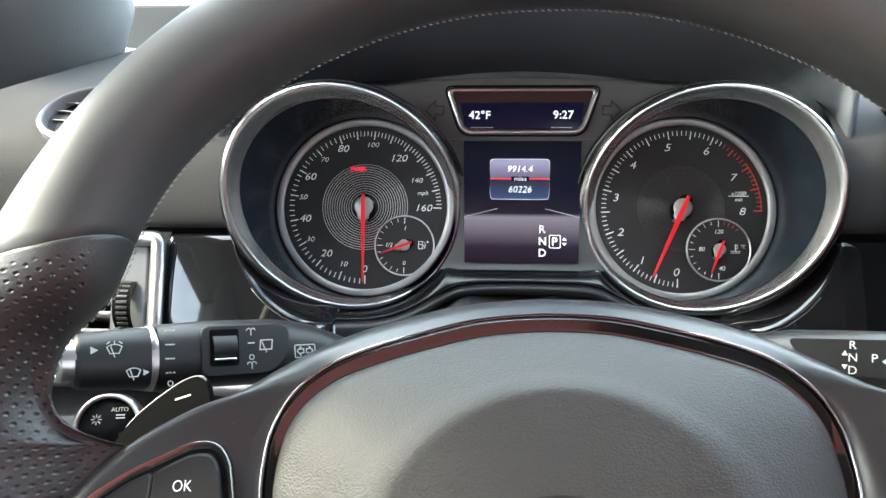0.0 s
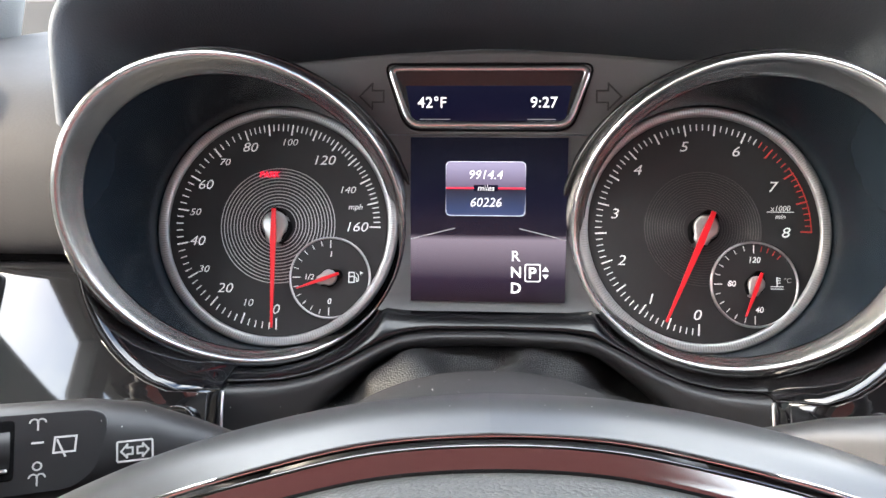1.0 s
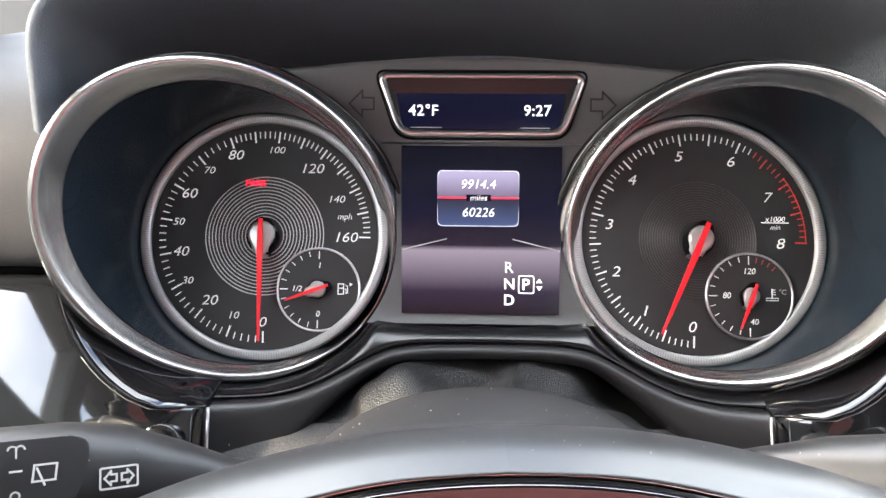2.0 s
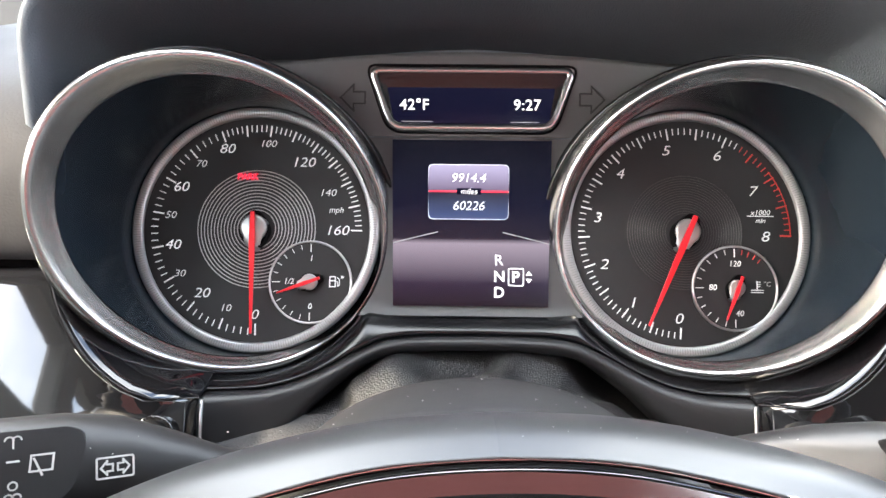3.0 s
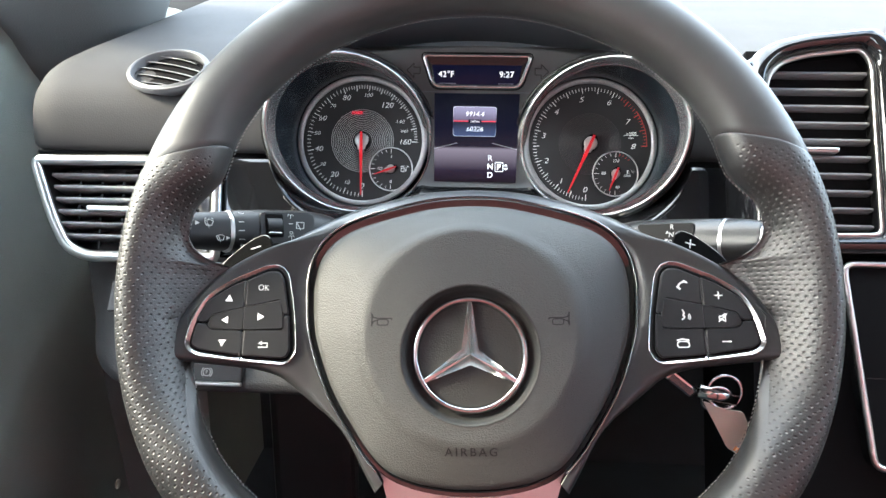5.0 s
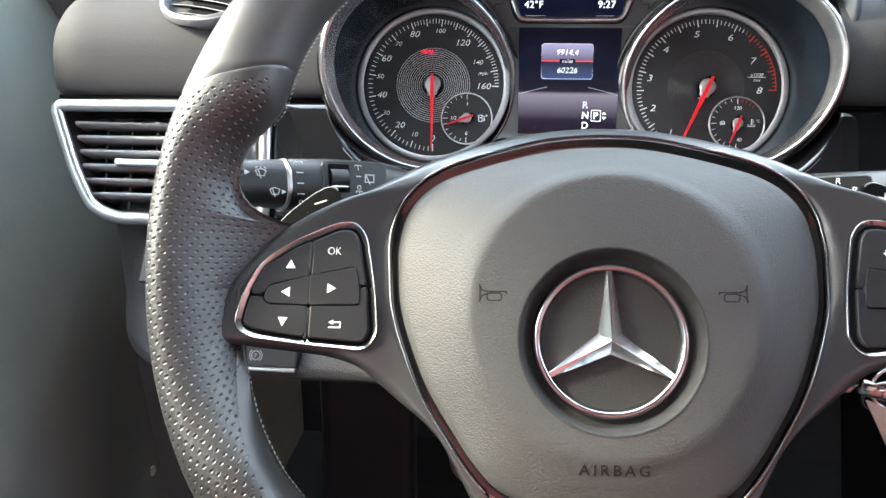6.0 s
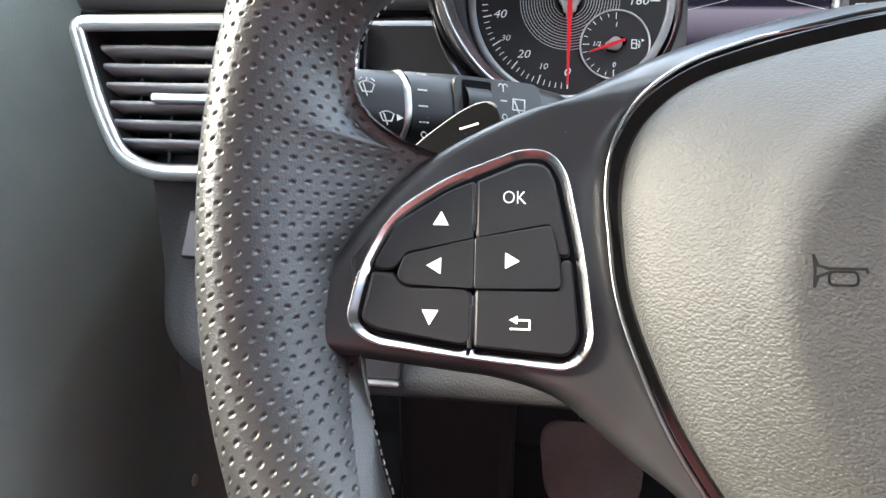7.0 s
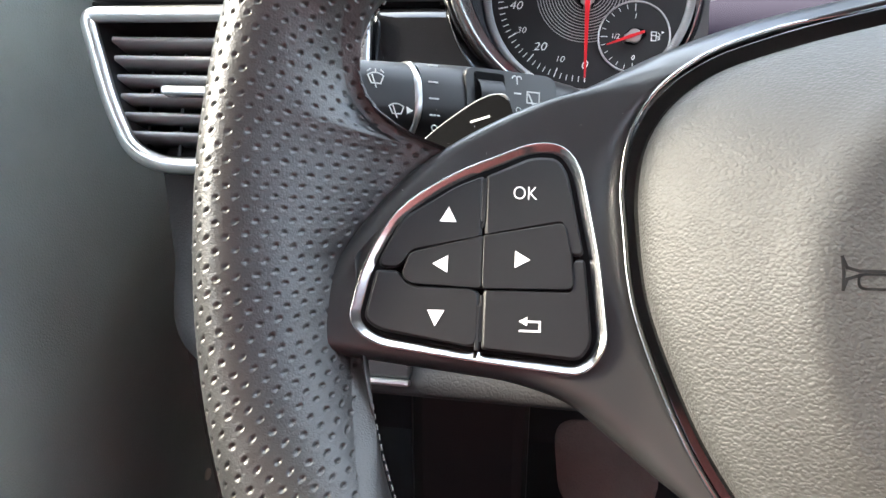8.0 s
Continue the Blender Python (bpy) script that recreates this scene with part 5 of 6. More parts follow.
gloss_trim("trim_panel", -1, "gloss black curved trim panel beside the side vent")
gloss_trim("trim_panel", 1, "gloss black curved trim panel beside the centre vent")
strip = tube("trim_strip", smooth_line([(-0.3050, 0.2045, 0.7830), (-0.2500, 0.2020, 0.7825), (-0.1900, 0.1950, 0.7820), (-0.1350, 0.1930, 0.7815)], 5), 0.0030, SILVER, None, "", False, 10, 0.0045)
tagged(strip, "satin silver strip under the side vent and gloss trim", "trim")
kn = thing("trip_knob", pose(-0.1200, 0.1985, 0.8045, 68, 0, 0), "small round black knob on the gloss trim", "knob")
part("cap", disc(0, 0, 0.0062, -0.004, 0.0055, 0.0012, 28), BLACK, kn, "", True)
part("collar", disc(0, 0, 0.0078, -0.006, 0.0008, 0.0006, 28), GLOSS, kn, "", True)
for s in (-1, 1):
    st = tube("trim_edge", [(s * x, y, z) for x, y, z in smooth_line([(0.1078, 0.2160, 0.8120), (0.1066, 0.2075, 0.795), (0.105, 0.1985, 0.775)], 5)], 0.0007, SILVER)
    tagged(st, "slim chrome edge of the column surround", "trim")

# lower dash: knee panel that comes back towards the driver
rows = []
for y, z in smooth_line([(0.2300, 0.8000), (0.2060, 0.7900), (0.2000, 0.7820), (0.1900, 0.7700), (0.1560, 0.7450), (0.1230, 0.7260), (0.1140, 0.7185), (0.1175, 0.7118), (0.1500, 0.7065), (0.2600, 0.7020)], 5):
    x0 = -0.313
    row = []
    for k in range(41):
        x = x0 + (0.085 - x0) * k / 40
        pull = max(0.0, 1 - (x - x0) / 0.085) ** 2
        row.append((x, y + max(0.2 - y, 0) * pull + 0.004 * max(0, 1 - k / 1.5), z))
    rows.append(row)
tagged(grid_part("knee_panel", rows, LOWER, None, flip=True), "dark grey lower dash panel above the knees", "dashboard", kind="structure")
rows = []
for y, z in ((0.24, 0.80), (0.20, 0.775), (0.185, 0.74), (0.19, 0.71), (0.26, 0.69)):
    rows.append([(0.075 + 0.40 * k / 10, y, z) for k in range(11)])
tagged(grid_part("knee_panel_right", rows, BLACK, None, flip=True), "dark lower dash panel beside the column", "dashboard", kind="structure")
pb = thing("storage_flap", pose(-0.262, 0.1745, 0.7600, 54, 0, 0), "flat dark button blank in the lower dash", "button")
part("flap", box(-0.020, 0.020, -0.012, 0.012, -0.004, 0.0012, 0.0008), SATIN, pb)
sw = thing("light_switch", pose(-0.2175, 0.1700, 0.7690, 62, 0, 8), "round rotary light switch with chrome ring", "switch")
lathe_part("ring", [(0.0148, -0.004), (0.0148, 0.004), (0.0155, 0.0056), (0.0170, 0.0052), (0.0176, -0.004)], SILVER, sw, "chrome ring", 48)
part("knob", disc(0, 0, 0.0148, -0.004, 0.0035, 0.0012, 40), BLACK, sw, "black rotary knob", True)
bm = bmesh.new()
for k in range(8):
    a = radians(45 * k)
    stroke(bm, [(-0.006 + 0.0012 * math.cos(a), 0.004 + 0.0012 * math.sin(a)), (-0.006 + 0.0026 * math.cos(a), 0.004 + 0.0026 * math.sin(a))], 0.0004, 0.0035)
stroke(bm, [(0.004, 0.006), (0.008, 0.006)], 0.0006, 0.0035)
stroke(bm, [(0.004, 0.0045), (0.008, 0.0045)], 0.0006, 0.0035)
part("light_symbol", bm, PALE, sw)
writing("auto_word", "AUTO", 0.0055, 0.0088, 0.0036, 0.0022, PALE, sw)
ph = thing("brake_release_handle", pose(-0.1740, 0.1180, 0.7225, 66, 0, 0), "parking brake release handle with a bright lower edge", "handle")
part("handle", box(-0.026, 0.013, -0.003, 0.010, -0.012, 0.004, 0.0015), SATIN, ph, "dark handle")
part("edge", box(-0.026, 0.013, -0.0058, -0.0030, -0.012, 0.006, 0.0010), SILVER, ph, "bright lower edge")
bm = stroke(bmesh.new(), ring_pts(-0.012, 0.0035, 0.0026, 0, 360, 18), 0.0005, 0.004)
stroke(bm, ring_pts(-0.012, 0.0035, 0.0038, 130, 230, 8), 0.0005, 0.004)
stroke(bm, ring_pts(-0.012, 0.0035, 0.0038, -50, 50, 8), 0.0005, 0.004)
part("symbol", bm, PALE, ph, "brake symbol")
writing("letter", "P", -0.012, 0.0035, 0.004, 0.0024, PALE, ph)

# A lighter skin here stands for the light that falls on this side.
rows = [[(-0.313 + 0.002 * k + 0.085 * max(0.0, 0.68 - z), 0.204 + 0.10 * k, z) for z in np.linspace(0.785, 0.380, 16)] for k in range(2)]
tagged(grid_part("knee_panel_side", rows, PILLAR, None, flip=True), "side of the lower dash, lightened for the light on it", "dashboard", kind="structure")

# steering column
col = thing("steering_column", WHEEL, "dark plastic steering column shroud with dust specks", "steering column")
rows = []


def shroud(a, w_, k):
    c, s_ = math.cos(a), math.sin(a)
    h = 0.0564 + 0.18 * (-0.10 - w_)
    return ((0.072 + 0.08 * (-0.10 - w_)) * k * math.copysign(abs(c) ** 0.9, c), 0.042 + h * k * math.copysign(abs(s_) ** 0.9, s_), w_)


for w_, k in ((-0.0905, 0.3), (-0.0905, 0.92), (-0.0920, 0.965), (-0.0960, 0.99), (-0.1020, 1.0), (-0.150, 1.0), (-0.168, 0.995), (-0.172, 0.97), (-0.1725, 0.6)):
    rows.append([shroud(a, w_, k) for a in np.linspace(0, 2 * math.pi, 73)[:-1]])
grid_part("shroud", rows, SHROUD, col, "", False, True, True)
rng = random.Random(4)
bm = bmesh.new()
for k in range(22):
    x, y, z = shroud(radians(rng.uniform(50, 130)), rng.uniform(-0.165, -0.10), 1.003)
    bmesh.ops.create_icosphere(bm, subdivisions=1, radius=rng.uniform(0.0001, 0.00026), matrix=Matrix.Translation((x, y, z)))
tagged(part("dust_specks", bm, PALE, col), kind="stuff")
rows = []
for i, t in enumerate(np.linspace(0, 1, 34)):
    row = []
    for k in range(121):
        a = math.pi * k / 120
        r = 0.95 + 0.22 * t + (0.07 * math.sin(9 * a + 6 * t) + 0.05 * math.sin(5 * a - 9 * t + 1) + 0.02 * math.sin(23 * a + 4 * t)) * math.sin(math.pi * min(t * 1.3, 1))
        row.append((0.064 * r * math.cos(a) * (1 + 0.5 * t), 0.042 + 0.062 * r * math.sin(a) ** 0.9 * (1 + 0.45 * t), -0.172 - 0.08 * t + 0.008 * math.sin(4 * a) * t))
    rows.append(row)
grid_part("gaiter", rows, GAITER, col, "creased black leather gaiter")
tube("gaiter_seam", [(0.030 + 0.02 * t, 0.096 - 0.020 * t, -0.185 - 0.012 * math.sin(3 * t)) for t in np.linspace(0, 1, 12)], 0.0004, THREAD, col)


# ---- stalks ----
def stalk_frame(origin, along, toward):
    x = Vector(along).normalized()
    z = Vector(toward)
    z = (z - x * z.dot(x)).normalized()
    y = z.cross(x)
    return Matrix(((x.x, y.x, z.x, origin[0]), (x.y, y.y, z.y, origin[1]), (x.z, y.z, z.z, origin[2]), (0, 0, 0, 1)))


def stalk_body(sections, n=40, power=0.75):
    rows = []
    for x, cy, hh, depth in sections:
        row = []
        for k in range(n):
            a = 2 * math.pi * k / n
            c, s_ = math.cos(a), math.sin(a)
            row.append((x, cy + hh * math.copysign(abs(s_) ** power, s_), -depth + depth * math.copysign(abs(c) ** power, c)))
        rows.append(row)
    return rows


def wiper_symbol(bm, x, y, k=1.0, spray=False):
    stroke(bm, [(x - 0.0030 * k, y + 0.0012 * k)] + ring_pts(x, y - 0.0022 * k, 0.0045 * k, 132, 48, 8) + [(x + 0.0030 * k, y + 0.0012 * k), (x + 0.0018 * k, y - 0.0016 * k), (x - 0.0018 * k, y - 0.0016 * k)], 0.0004, 0, True)
    stroke(bm, [(x - 0.0014 * k, y + 0.0014 * k), (x, y - 0.0030 * k)], 0.0004, 0)
    if spray:
        for d in (-0.0020, 0, 0.0020):
            stroke(bm, [(x + d * k, y + 0.0034 * k), (x + d * 1.5 * k, y + 0.0026 * k)], 0.0004, 0)


def left_stalk():
    m = stalk_frame((-0.1345, 0.1104, 0.8332), (0.7978, 0.5858, -0.1428), (0.593, -0.7196, 0.3613))
    st = thing("wiper_stalk", m, "dark combination stalk with white wiper symbols and rotary end", "stalk")
    body = grid_part("body", stalk_body([(-0.0215, 0.0010, 0.0126, 0.0130), (-0.0206, 0.0010, 0.0134, 0.0136), (0.000, 0.0014, 0.0142, 0.0150), (0.030, 0.0012, 0.0144, 0.0165), (0.045, 0.0000, 0.0134, 0.0165), (0.060, -0.0030, 0.0104, 0.0155), (0.075, -0.0070, 0.0075, 0.0150), (0.100, -0.0120, 0.0060, 0.0150)]), STALK, st, "", False, True)
    end = grid_part("end_switch", stalk_body([(-0.0515, 0.0010, 0.0070, 0.0085), (-0.0513, 0.0010, 0.0100, 0.0104), (-0.0490, 0.0010, 0.0110, 0.0112), (-0.0256, 0.0010, 0.0127, 0.0126), (-0.0242, 0.0010, 0.0121, 0.0120)]), STALK, st, "rotary end switch", False, True)
    grid_part("collar", stalk_body([(-0.0242, 0.0010, 0.0104, 0.0112), (-0.0240, 0.0010, 0.0134, 0.0131), (-0.0224, 0.0010, 0.0136, 0.0133), (-0.0215, 0.0010, 0.0106, 0.0114)]), SILVER, st, "bright metal collar", False, True)
    grid_part("end_button", stalk_body([(-0.0568, 0.0012, 0.001, 0.0086), (-0.0566, 0.0012, 0.0074, 0.0088), (-0.0556, 0.0012, 0.0083, 0.0092), (-0.0510, 0.0012, 0.0083, 0.0092)]), SILVER, st, "pale end push button", False, True)
    bm = prism(rounded([(-0.0050, 0.0118), (0.0340, 0.0118), (0.0300, -0.0040), (0.024, -0.0085), (-0.0050, -0.0085)], [0.003, 0.006, 0.008, 0.006, 0.003], 5), -0.004, 0.0006, 0.0005)
    plate = part("symbol_plate", bm, STALK, st, "slightly raised symbol plate")
    part("rocker_frame", prism(rounded([(-0.0018, 0.0105), (0.0104, 0.0105), (0.0104, -0.0048), (-0.0018, -0.0048)], 0.0012, 3), -0.002, 0.0010, 0.0003), BLACK, plate)
    rows = [[(x * 1.18 + 0.0043, 0.0028 + 0.0066 * math.sin(a), -0.0036 + 0.0068 * math.cos(a)) for x in (-0.0042, -0.0040, 0.0040, 0.0042)] for a in np.linspace(-1.3, 1.3, 19)]
    grid_part("rocker", rows, BUTTON, plate, "black rocker wheel", flip=True)
    part("rocker_ridge", box(-0.0002, 0.0088, -0.0026, -0.0016, 0.0004, 0.0028, 0.0004), SILVER, plate)
    bm = bmesh.new()
    for k in range(4):
        y = 0.0107 - 0.0056 * k
        stroke(bm, [(-0.0190, y), (-0.0158, y)] if k < 3 else [(-0.0190, y), (-0.0185, y)], 0.0005, 0.0002)
    stroke(bm, [(-0.0176, -0.0061), (-0.0172, -0.0061)], 0.0005, 0.0002)
    stroke(bm, [(-0.0163, -0.0061), (-0.0158, -0.0061)], 0.0005, 0.0002)
    stroke(bm, ring_pts(-0.0174, -0.0103, 0.0010, 0, 360, 12), 0.0004, -0.0004)
    part("interval_marks", bm, PALE, body, "white interval marks")
    bm = bmesh.new()
    wiper_symbol(bm, -0.0380, 0.0041, 0.9, True)
    prism([(-0.0464, 0.0056), (-0.0464, 0.0028), (-0.0436, 0.0042)], 0, 0.00012, bm=bm)
    wiper_symbol(bm, -0.0312, -0.0053, 0.85)
    prism([(-0.0276, -0.0041), (-0.0276, -0.0065), (-0.0252, -0.0053)], 0, 0.00012, bm=bm)
    for v in bm.verts:
        v.co.z -= 0.0001 - 0.0004
    part("wiper_symbol", bm, PALE, end, "white wiper symbol")
    bm = bmesh.new()
    for y, up in ((0.0088, 1), (-0.0054, 1)):
        stroke(bm, [(0.0157, y - 0.0012), (0.0157, y + 0.0012)], 0.0004, 0.0006)
        stroke(bm, ring_pts(0.0157 - 0.0009, y + 0.0006, 0.0010, 10, 170, 6), 0.0004, 0.0006)
        stroke(bm, ring_pts(0.0157 + 0.0009, y + 0.0006, 0.0010, 10, 170, 6), 0.0004, 0.0006)
    stroke(bm, [(0.0145, 0.0042), (0.0169, 0.0042)], 0.0005, 0.0006)
    stroke(bm, ring_pts(0.0157, -0.0018, 0.0010, 0, 360, 12), 0.0004, 0.0006)
    stroke(bm, [(0.0198, 0.0052), (0.0250, 0.0052), (0.0246, 0.0012), (0.0194, 0.0012)], 0.0005, 0.0006, True)
    stroke(bm, [(0.0204, 0.0044), (0.0222, 0.0002)], 0.0005, 0.0006)
    part("rear_wiper_symbol", bm, PALE, plate, "white rear wiper symbols")
    bm = bmesh.new()
    cx, cy = 0.0400, -0.0004
    stroke(bm, rounded([(cx - 0.0047, cy + 0.0027), (cx + 0.0047, cy + 0.0027), (cx + 0.0047, cy - 0.0027), (cx - 0.0047, cy - 0.0027)], 0.0006, 3), 0.0005, 0, True)
    for s in (-1, 1):
        stroke(bm, [(cx + s * x * 0.80, cy + y) for x, y in ((0.0046, 0.0), (0.0026, 0.0018), (0.0026, 0.0009), (0.0008, 0.0009), (0.0008, -0.0009), (0.0026, -0.0009), (0.0026, -0.0018))], 0.0005, 0, True)
    for v in bm.verts:
        v.co.z += 0.0003 - 0.00 * v.co.x
    part("turn_symbol", bm, PALE, body, "white turn signal symbol")
    return st


left_stalk()


def right_stalk():
    m = stalk_frame((0.1279, 0.1235, 0.8317), (0.7468, -0.6313, 0.2091), (-0.6501, -0.6266, 0.4298))
    st = thing("gear_selector_stalk", m, "dark gear selector stalk with gloss insert and white letters", "stalk")
    # Lighter plastic than the left stalk's stands for the window light on this one.
    body = grid_part("body", stalk_body([(-0.080, -0.004, 0.0070, 0.010), (-0.045, 0.0, 0.0126, 0.014), (-0.028, 0.0006, 0.0144, 0.0150), (0.0, 0.0004, 0.0147, 0.0152), (0.0295, 0.0, 0.0143, 0.0150), (0.0305, 0.0, 0.0134, 0.0142)]), SATIN, st, "satin dark body, lightened for the window light", False, True)
    grid_part("collar", stalk_body([(0.0303, 0, 0.0126, 0.0138), (0.0306, 0, 0.0146, 0.0154), (0.0326, 0, 0.0145, 0.0153), (0.0330, 0, 0.0126, 0.0138)]), SILVER, st, "bright metal collar", False, True)
    end = grid_part("end_piece", stalk_body([(0.0328, 0, 0.0134, 0.0142), (0.0340, 0, 0.0142, 0.0150), (0.0460, 0, 0.0130, 0.0138), (0.0545, 0, 0.0112, 0.0120), (0.0562, 0, 0.0100, 0.0114), (0.0566, 0, 0.002, 0.010)]), SATIN, st, "satin dark end piece, lightened for the window light", False, True)
    ins = part("insert", prism(rounded([(-0.0265, 0.0086), (0.0148, 0.0088), (0.0152, -0.0070), (-0.0150, -0.0060)], [0.003, 0.002, 0.003, 0.006], 4), -0.004, 0.0008, 0.0006), INSERT, st, "gloss black insert")
    grid_part("end_button", stalk_body([(0.0562, 0, 0.0080, 0.0102), (0.0588, 0, 0.0076, 0.0098), (0.0594, 0, 0.0066, 0.0092), (0.0595, 0, 0.001, 0.009)]), SILVER, st, "bright end button", False, True)
    for body_, y in (("R", 0.0064), ("N", 0.0012), ("D", -0.0040)):
        writing("gear_letter", body_, 0.0, y, 0.0009, 0.0034, PALE, ins)
    writing("gear_letter", "P", 0.0080, 0.0012, 0.0009, 0.0034, PALE, ins)
    bm = bmesh.new()
    prism([(-0.0042, 0.0020), (-0.0018, 0.0020), (-0.0030, 0.0040)], 0.0008, 0.00095, bm=bm)
    prism([(-0.0042, -0.0018), (-0.0018, -0.0018), (-0.0030, -0.0038)], 0.0008, 0.00095, bm=bm)
    prism([(0.0120, 0.0012), (0.0120, -0.0012), (0.0105, 0.0)], 0.0008, 0.00095, bm=bm)
    part("arrows", bm, PALE, ins)
    return st


right_stalk()


tagged(part("cowl", box(-0.60, 1.25, 0.855, 0.88, 0.99, 1.060, 0.004), DASH), "dark grey strip at the foot of the windscreen", "trim", kind="structure")

# ---- centre stack ----
STACK = pose(0.230, 0.145, 0.8280, 66.4, 0, 0)


def centre_vent():
    v = thing("centre_air_vent", STACK, "upright centre air vent in chrome frame with gloss hood", "air vent")
    out = [(-0.0325, 0.0980), (-0.0305, 0.1120), (-0.0205, 0.1222), (-0.0040, 0.1272), (0.0330, 0.1320), (0.0400, 0.1220), (0.0420, 0.0020), (-0.0325, 0.0)]
    line = rounded(out, [0.008, 0.008, 0.008, 0.010, 0.010, 0.010, 0.006, 0.006], 5)
    tube("frame", [(x, y, 0.002) for x, y in line], 0.0018, SILVER, v, "chrome frame", True, 10, 0.0020)
    big = np.array(line)
    mid = np.array((0.0, 0.062))
    rows = []
    for f_, z in ((1.005, -0.002), (1.02, 0.004), (1.06, 0.0085), (1.11, 0.0105), (1.17, 0.009), (1.22, 0.003), (1.255, -0.008), (1.275, -0.035)):
        rows.append([(mid[0] + (x - mid[0]) * (1 + (f_ - 1) * 1.7), mid[1] + (y - mid[1]) * f_, z) for x, y in line])
    grid_part("hood", rows, LACQUER, v, "gloss dark surround", False, True)
    part("well", prism(line, -0.045, -0.040), BLACK, v)
    grid_part("duct", [[(x, y, z) for x, y in line] for z in (0.0, -0.045)], BLACK, v, "", False, True)
    for k in range(10):
        y = 0.0084 + 0.0120 * k
        ln = [(x, y, -0.005) for x in np.linspace(-0.0315, 0.0395, 5)]
        grid_part("slat", sweep(ln, [(0.0, 0.0013), (0.0016, 0.0011), (0.0020, 0.0), (0.0016, -0.0011), (-0.016, -0.0035), (-0.016, -0.0020)], False, (0, 1, 0)), SLAT_DARK, v, "grey horizontal slat", False, True)
    part("tab", box(-0.014, 0.016, 0.0585, 0.0618, -0.005, 0.003, 0.0010), SILVER, v, "bright adjusting tab")
    for k in range(5):
        x = -0.024 + 0.012 * k
        part("vane", box(x - 0.0007, x + 0.0007, 0.006, 0.118, -0.038, -0.016), STALK, v)


centre_vent()
au = thing("audio_panel", STACK, "dark audio panel in a silver frame below the centre vent", "panel")
line = rounded([(0.0150, -0.0180), (0.2400, -0.0180), (0.2200, -0.1500), (0.0300, -0.1500)], 0.008, 5)
tube("frame", [(x, y, 0.003) for x, y in line], 0.0022, SILVER, au, "satin silver frame", True, 10, 0.0022)
part("panel", prism(line, -0.010, 0.001, 0.001), BLACK, au, "matte black panel")
part("button_row", box(0.0240, 0.2200, -0.0930, -0.0925, 0.001, 0.0016), STALK, au)
part("strip", box(-0.020, 0.2600, -0.0120, -0.0060, -0.006, 0.0015, 0.0012), GLOSS, au, "gloss black strip")
bm = box(-0.040, 0.60, -0.30, 0.1350, -0.12, -0.0105)
tagged(part("centre_stack", bm, BLACK), "black centre stack body", "dashboard", kind="structure").matrix_world = STACK

# ---- key hanging from the column ----
key = thing("key", Matrix.Translation((0.1690, 0.1220, 0.7165)), "car key with chrome ring and pale worn tag", "key")
bow = part("blade_head", box(-0.012, 0.012, -0.003, 0.003, -0.004, 0.004, 0.0018), CHROME, key, "bright key head")
bow.matrix_local = pose(-0.025, 0.001, 0.0115, 0, 38, 0)
for r, x, z, tilt in ((0.0115, 0.0040, 0.0075, 0.15), (0.0100, -0.0010, 0.0020, -0.25)):
    tube("ring", [(x + r * math.cos(a), -0.003 + tilt * r * math.sin(a), z + r * math.sin(a)) for a in np.linspace(0, 2 * math.pi, 37)[:-1]], 0.0011, CHROME, key, "split chrome ring", True, 8, None, (0, 1, 0))
fob = grid_part("fob", stalk_body([(-0.004, 0, 0.002, 0.003), (-0.0038, 0, 0.0042, 0.0048), (0.023, 0, 0.0038, 0.0044), (0.0232, 0, 0.002, 0.003)], 20), CHROME, key, "short chrome barrel", False, True)
fob.matrix_local = pose(-0.009, -0.003, 0.0120, 0, 15, 0)
tag = part("tag", prism(rounded([(-0.0105, 0.0010), (0.0040, -0.0040), (0.0173, -0.0062), (0.0243, -0.0207), (0.0183, -0.0395), (0.0093, -0.0334)], 0.0018, 3), -0.0008, 0.0008, 0.0004), CARD, key, "pale worn tag")
tag.matrix_local = pose(0.0, -0.005, 0.0, 90, 0, 0)
part("print", prism([(0.0135, -0.0350), (0.0180, -0.0385), (0.0194, -0.0340), (0.0150, -0.0318)], 0.0008, 0.0010), ORANGE, tag, "orange printed patch")

# ---- footwell ----
bp = thing("brake_pedal", pose(-0.0570, 0.420, 0.478, 62, 0, 0), "worn rubber brake pedal pad in the footwell", "pedal")
part("pad", prism(rounded([(-0.046, 0.036), (0.050, 0.036), (0.044, -0.040), (-0.036, -0.040)], 0.024, 6), 0, 0.012, 0.004, 3), RUBBER, bp, "dusty rubber pad")
part("arm", box(-0.008, 0.008, 0.00, 0.25, -0.030, 0.002, 0.003), STALK, bp, "dark steel arm")
tagged(part("pedal_shelf", box(-0.36, 0.40, 0.45, 0.86, 0.690, 0.74), STALK), "dark shelf under the dash that holds the pedals", "lining", kind="structure")
dl = part("footwell_side", box(-0.44, -0.40, 0.62, 0.86, 0.20, 0.70), DOOR)
tagged(dl, "dark footwell side lining", "lining", kind="structure")
tagged(part("firewall", box(-0.45, 1.2, 0.86, 0.90, 0.15, 0.95), CARPET), "black carpeted firewall", "wall", kind="structure")
tagged(part("knee_lining", box(-0.205, -0.12, 0.30, 0.34, 0.30, 0.70, 0.01), STALK), "dark panel under the dash", "lining", kind="structure")
tagged(part("floor", box(-0.60, 1.3, -1.9, 0.90, 0.15, 0.20), CARPET), "black carpeted cabin floor", "floor", kind="structure")

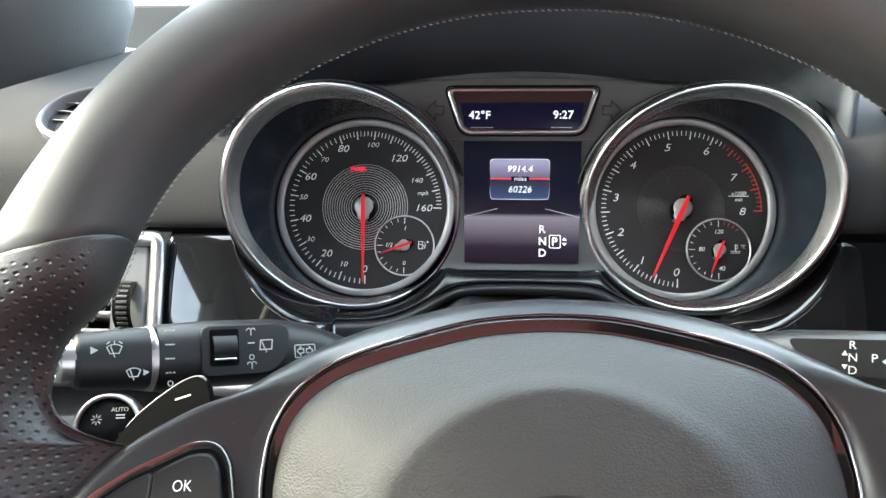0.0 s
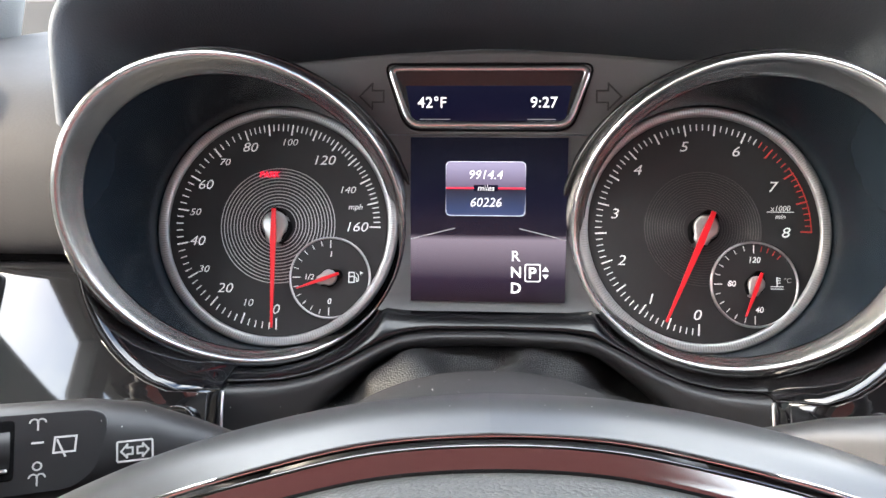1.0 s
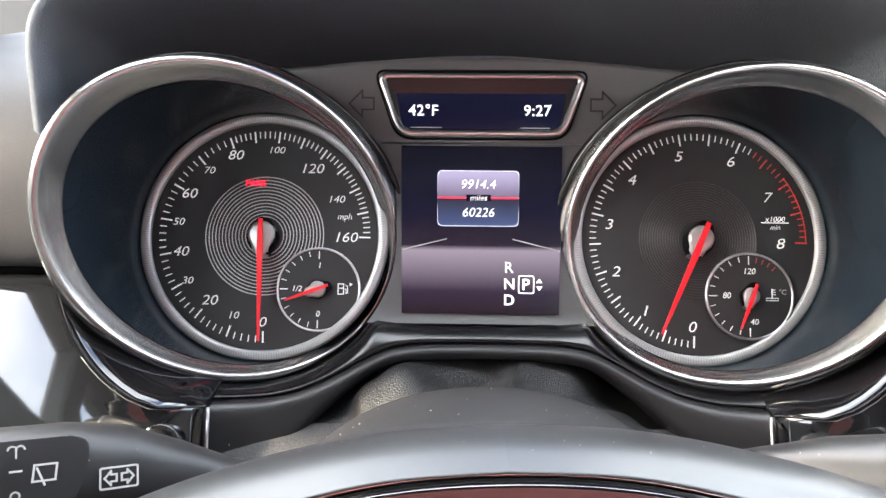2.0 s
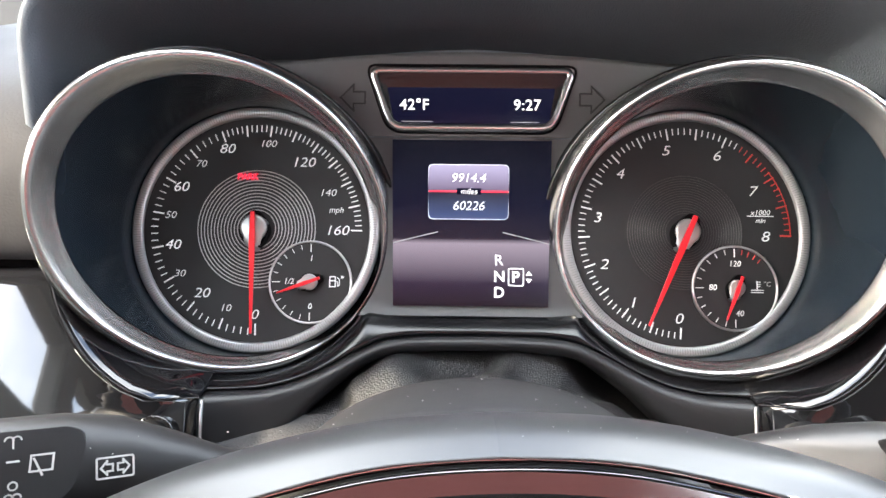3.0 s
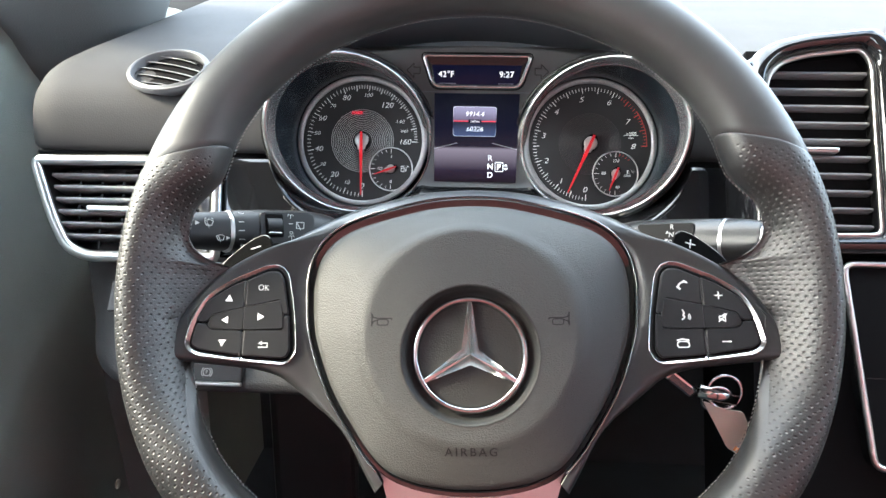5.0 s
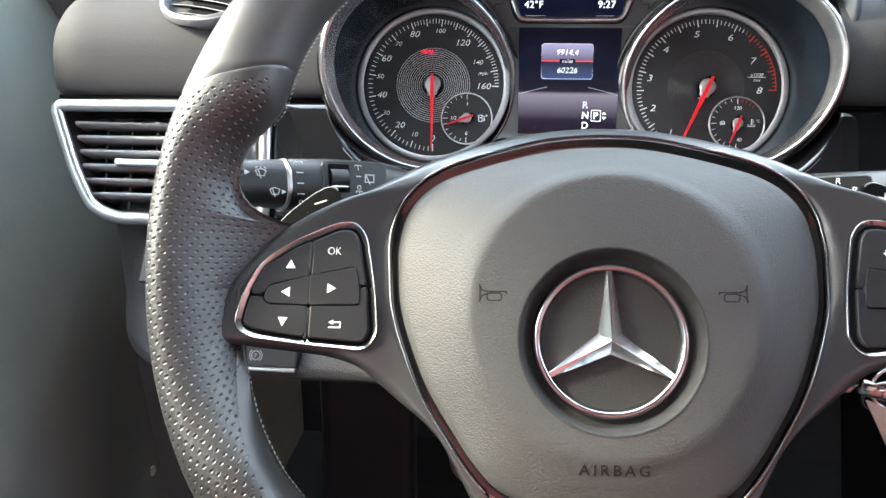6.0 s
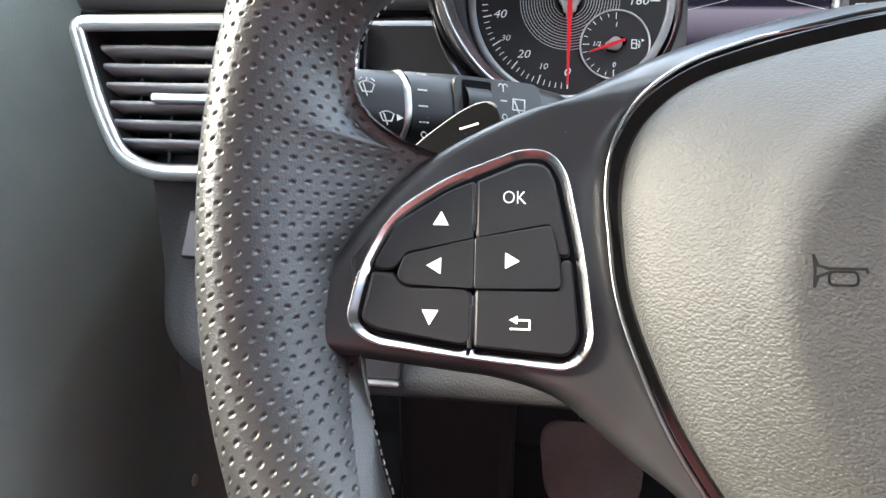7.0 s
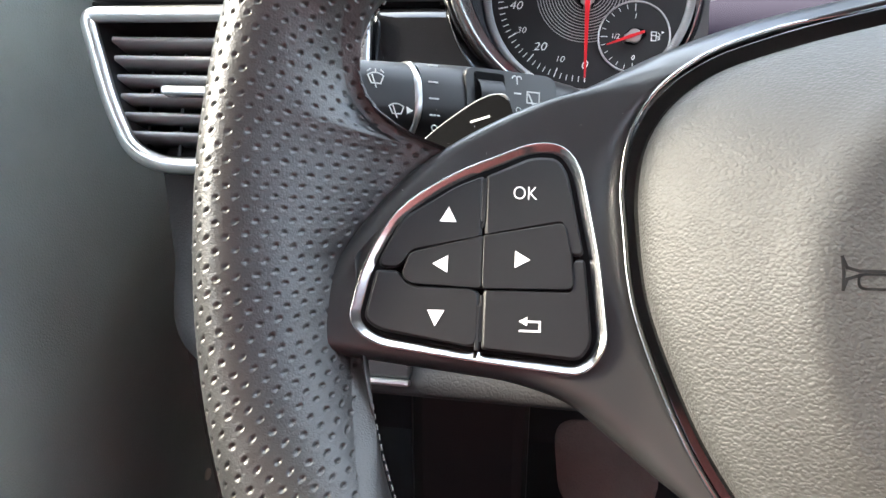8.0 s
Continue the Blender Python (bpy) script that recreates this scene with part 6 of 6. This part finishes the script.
# ---- cabin shell ----
rows = []
for x, z in smooth_line([(-0.445, 0.20), (-0.430, 0.45), (-0.415, 0.60), (-0.420, 0.72), (-0.440, 0.82), (-0.452, 0.93), (-0.470, 0.990), (-0.520, 1.000)], 6):
    swell = 0.055 * min(max((0.78 - z) / 0.30, 0), 1) ** 1.3         # the lower half is swelled out so that its face catches more light
    rows.append([(x + 0.02 * math.sin(k * 0.15) + swell * min(max((20.5 + 14 - k) / 5, 0), 1), -1.9 + 2.75 * k / 40, z) for k in range(41)])
tagged(grid_part("door", rows, DOOR, None, flip=False), "dark grey inner door panel", "door", kind="structure")
sc = part("door_screw", disc(0, 0, 0.006, -0.004, 0.002, 0.001, 18), CARD, None, "", True)
tagged(sc, "small pale screw cap on the door lining", "screw").matrix_world = pose(-0.443, 0.424, 0.415, 0, 90, 0)
# The sill is raised to keep direct sun off the knee panel.
tagged(part("wall_left_outer", box(-0.66, -0.52, -1.9, 0.9, 0.0, 0.995), DOOR), "door shell", "wall", kind="structure")
# Unseen; its height is set to limit the light from the right.
tagged(part("wall_right", box(1.25, 1.32, -1.9, 0.9, 0.0, 1.14), DOOR), "unseen far door, raised to hold back light", "wall", kind="structure")
rows = []
for z in np.r_[np.linspace(0.88, 1.06, 10), np.linspace(1.10, 1.43, 8)]:
    right = float(np.interp(z, [0.88, 0.94, 1.0, 1.05, 1.12, 1.43], [-0.405, -0.378, -0.330, -0.315, -0.330, -0.400]))
    y, r = float(np.interp(z, [0.88, 1.0, 1.43], [0.56, 0.46, -0.06])), float(np.interp(z, [0.88, 1.05, 1.43], [0.100, 0.085, 0.055]))
    rows.append([(right - r * 1.25 + r * 1.25 * math.cos(a), y + math.sin(a) * r * 0.75, z + math.sin(a) * r * 0.6) for a in np.linspace(0, 2 * math.pi, 33)[:-1]])
tagged(grid_part("pillar_left", rows, PILLAR, None, "", False, True, False), "dark grey windscreen pillar trim", "pillar", kind="structure")
# Added out of view, to keep the sun off the wheel's right side.
tagged(part("sun_blocker", box(-0.60, -0.53, -1.9, 0.30, 1.235, 1.409), HEADLINER), "unseen panel added over the driver's window to block the sun", "door frame", kind="structure")
tagged(part("pillar_middle", box(-0.60, -0.505, -0.75, -0.58, 0.95, 1.405, 0.02), HEADLINER), "pillar behind the driver's window", "pillar", kind="structure")
# Unseen roof, left closed and fairly dark to cut light from above.
bm = box(-0.62, 1.32, -1.9, -0.05, 1.41, 1.46)
tagged(part("roof", bm, HEADLINER), "grey cloth headliner", "roof", kind="structure")
# Unseen seat backs, added for red reflections and to hold back light from behind.
SEATBACK = [(-0.315, 0.20), (0.315, 0.20), (0.315, 1.00), (0.145, 1.09), (0.145, 1.30), (-0.145, 1.30), (-0.145, 1.09), (-0.315, 1.00)]
for name, x, y, side in (("reflector_rear", -0.045, -0.66, "driver's"), ("reflector_rear_far", 0.70, -0.52, "passenger's")):
    seatback = part(name, prism(rounded(SEATBACK, [0.01, 0.01, 0.08, 0.03, 0.05, 0.05, 0.03, 0.08], 5), -0.04, 0.04, 0.015), REFLECTOR_RED)
    seatback.matrix_world = pose(x, y, 0, 90, 0, 0)
    tagged(seatback, "unseen reddish " + side + " seat back with head rest, added for red reflections", "seat back", kind="structure")
# Unseen; its height is set to limit the light from behind.
tagged(part("wall_end", box(-0.60, 1.30, -1.95, -1.90, 0.15, 1.18), CARPET), "unseen dark rear of the cabin, raised to hold back light", "wall", kind="structure")
tagged(part("ground", box(-900, 900, -900, 900, -0.50, -0.42), ASPHALT), "grey asphalt outside the car", "ground", kind="structure")
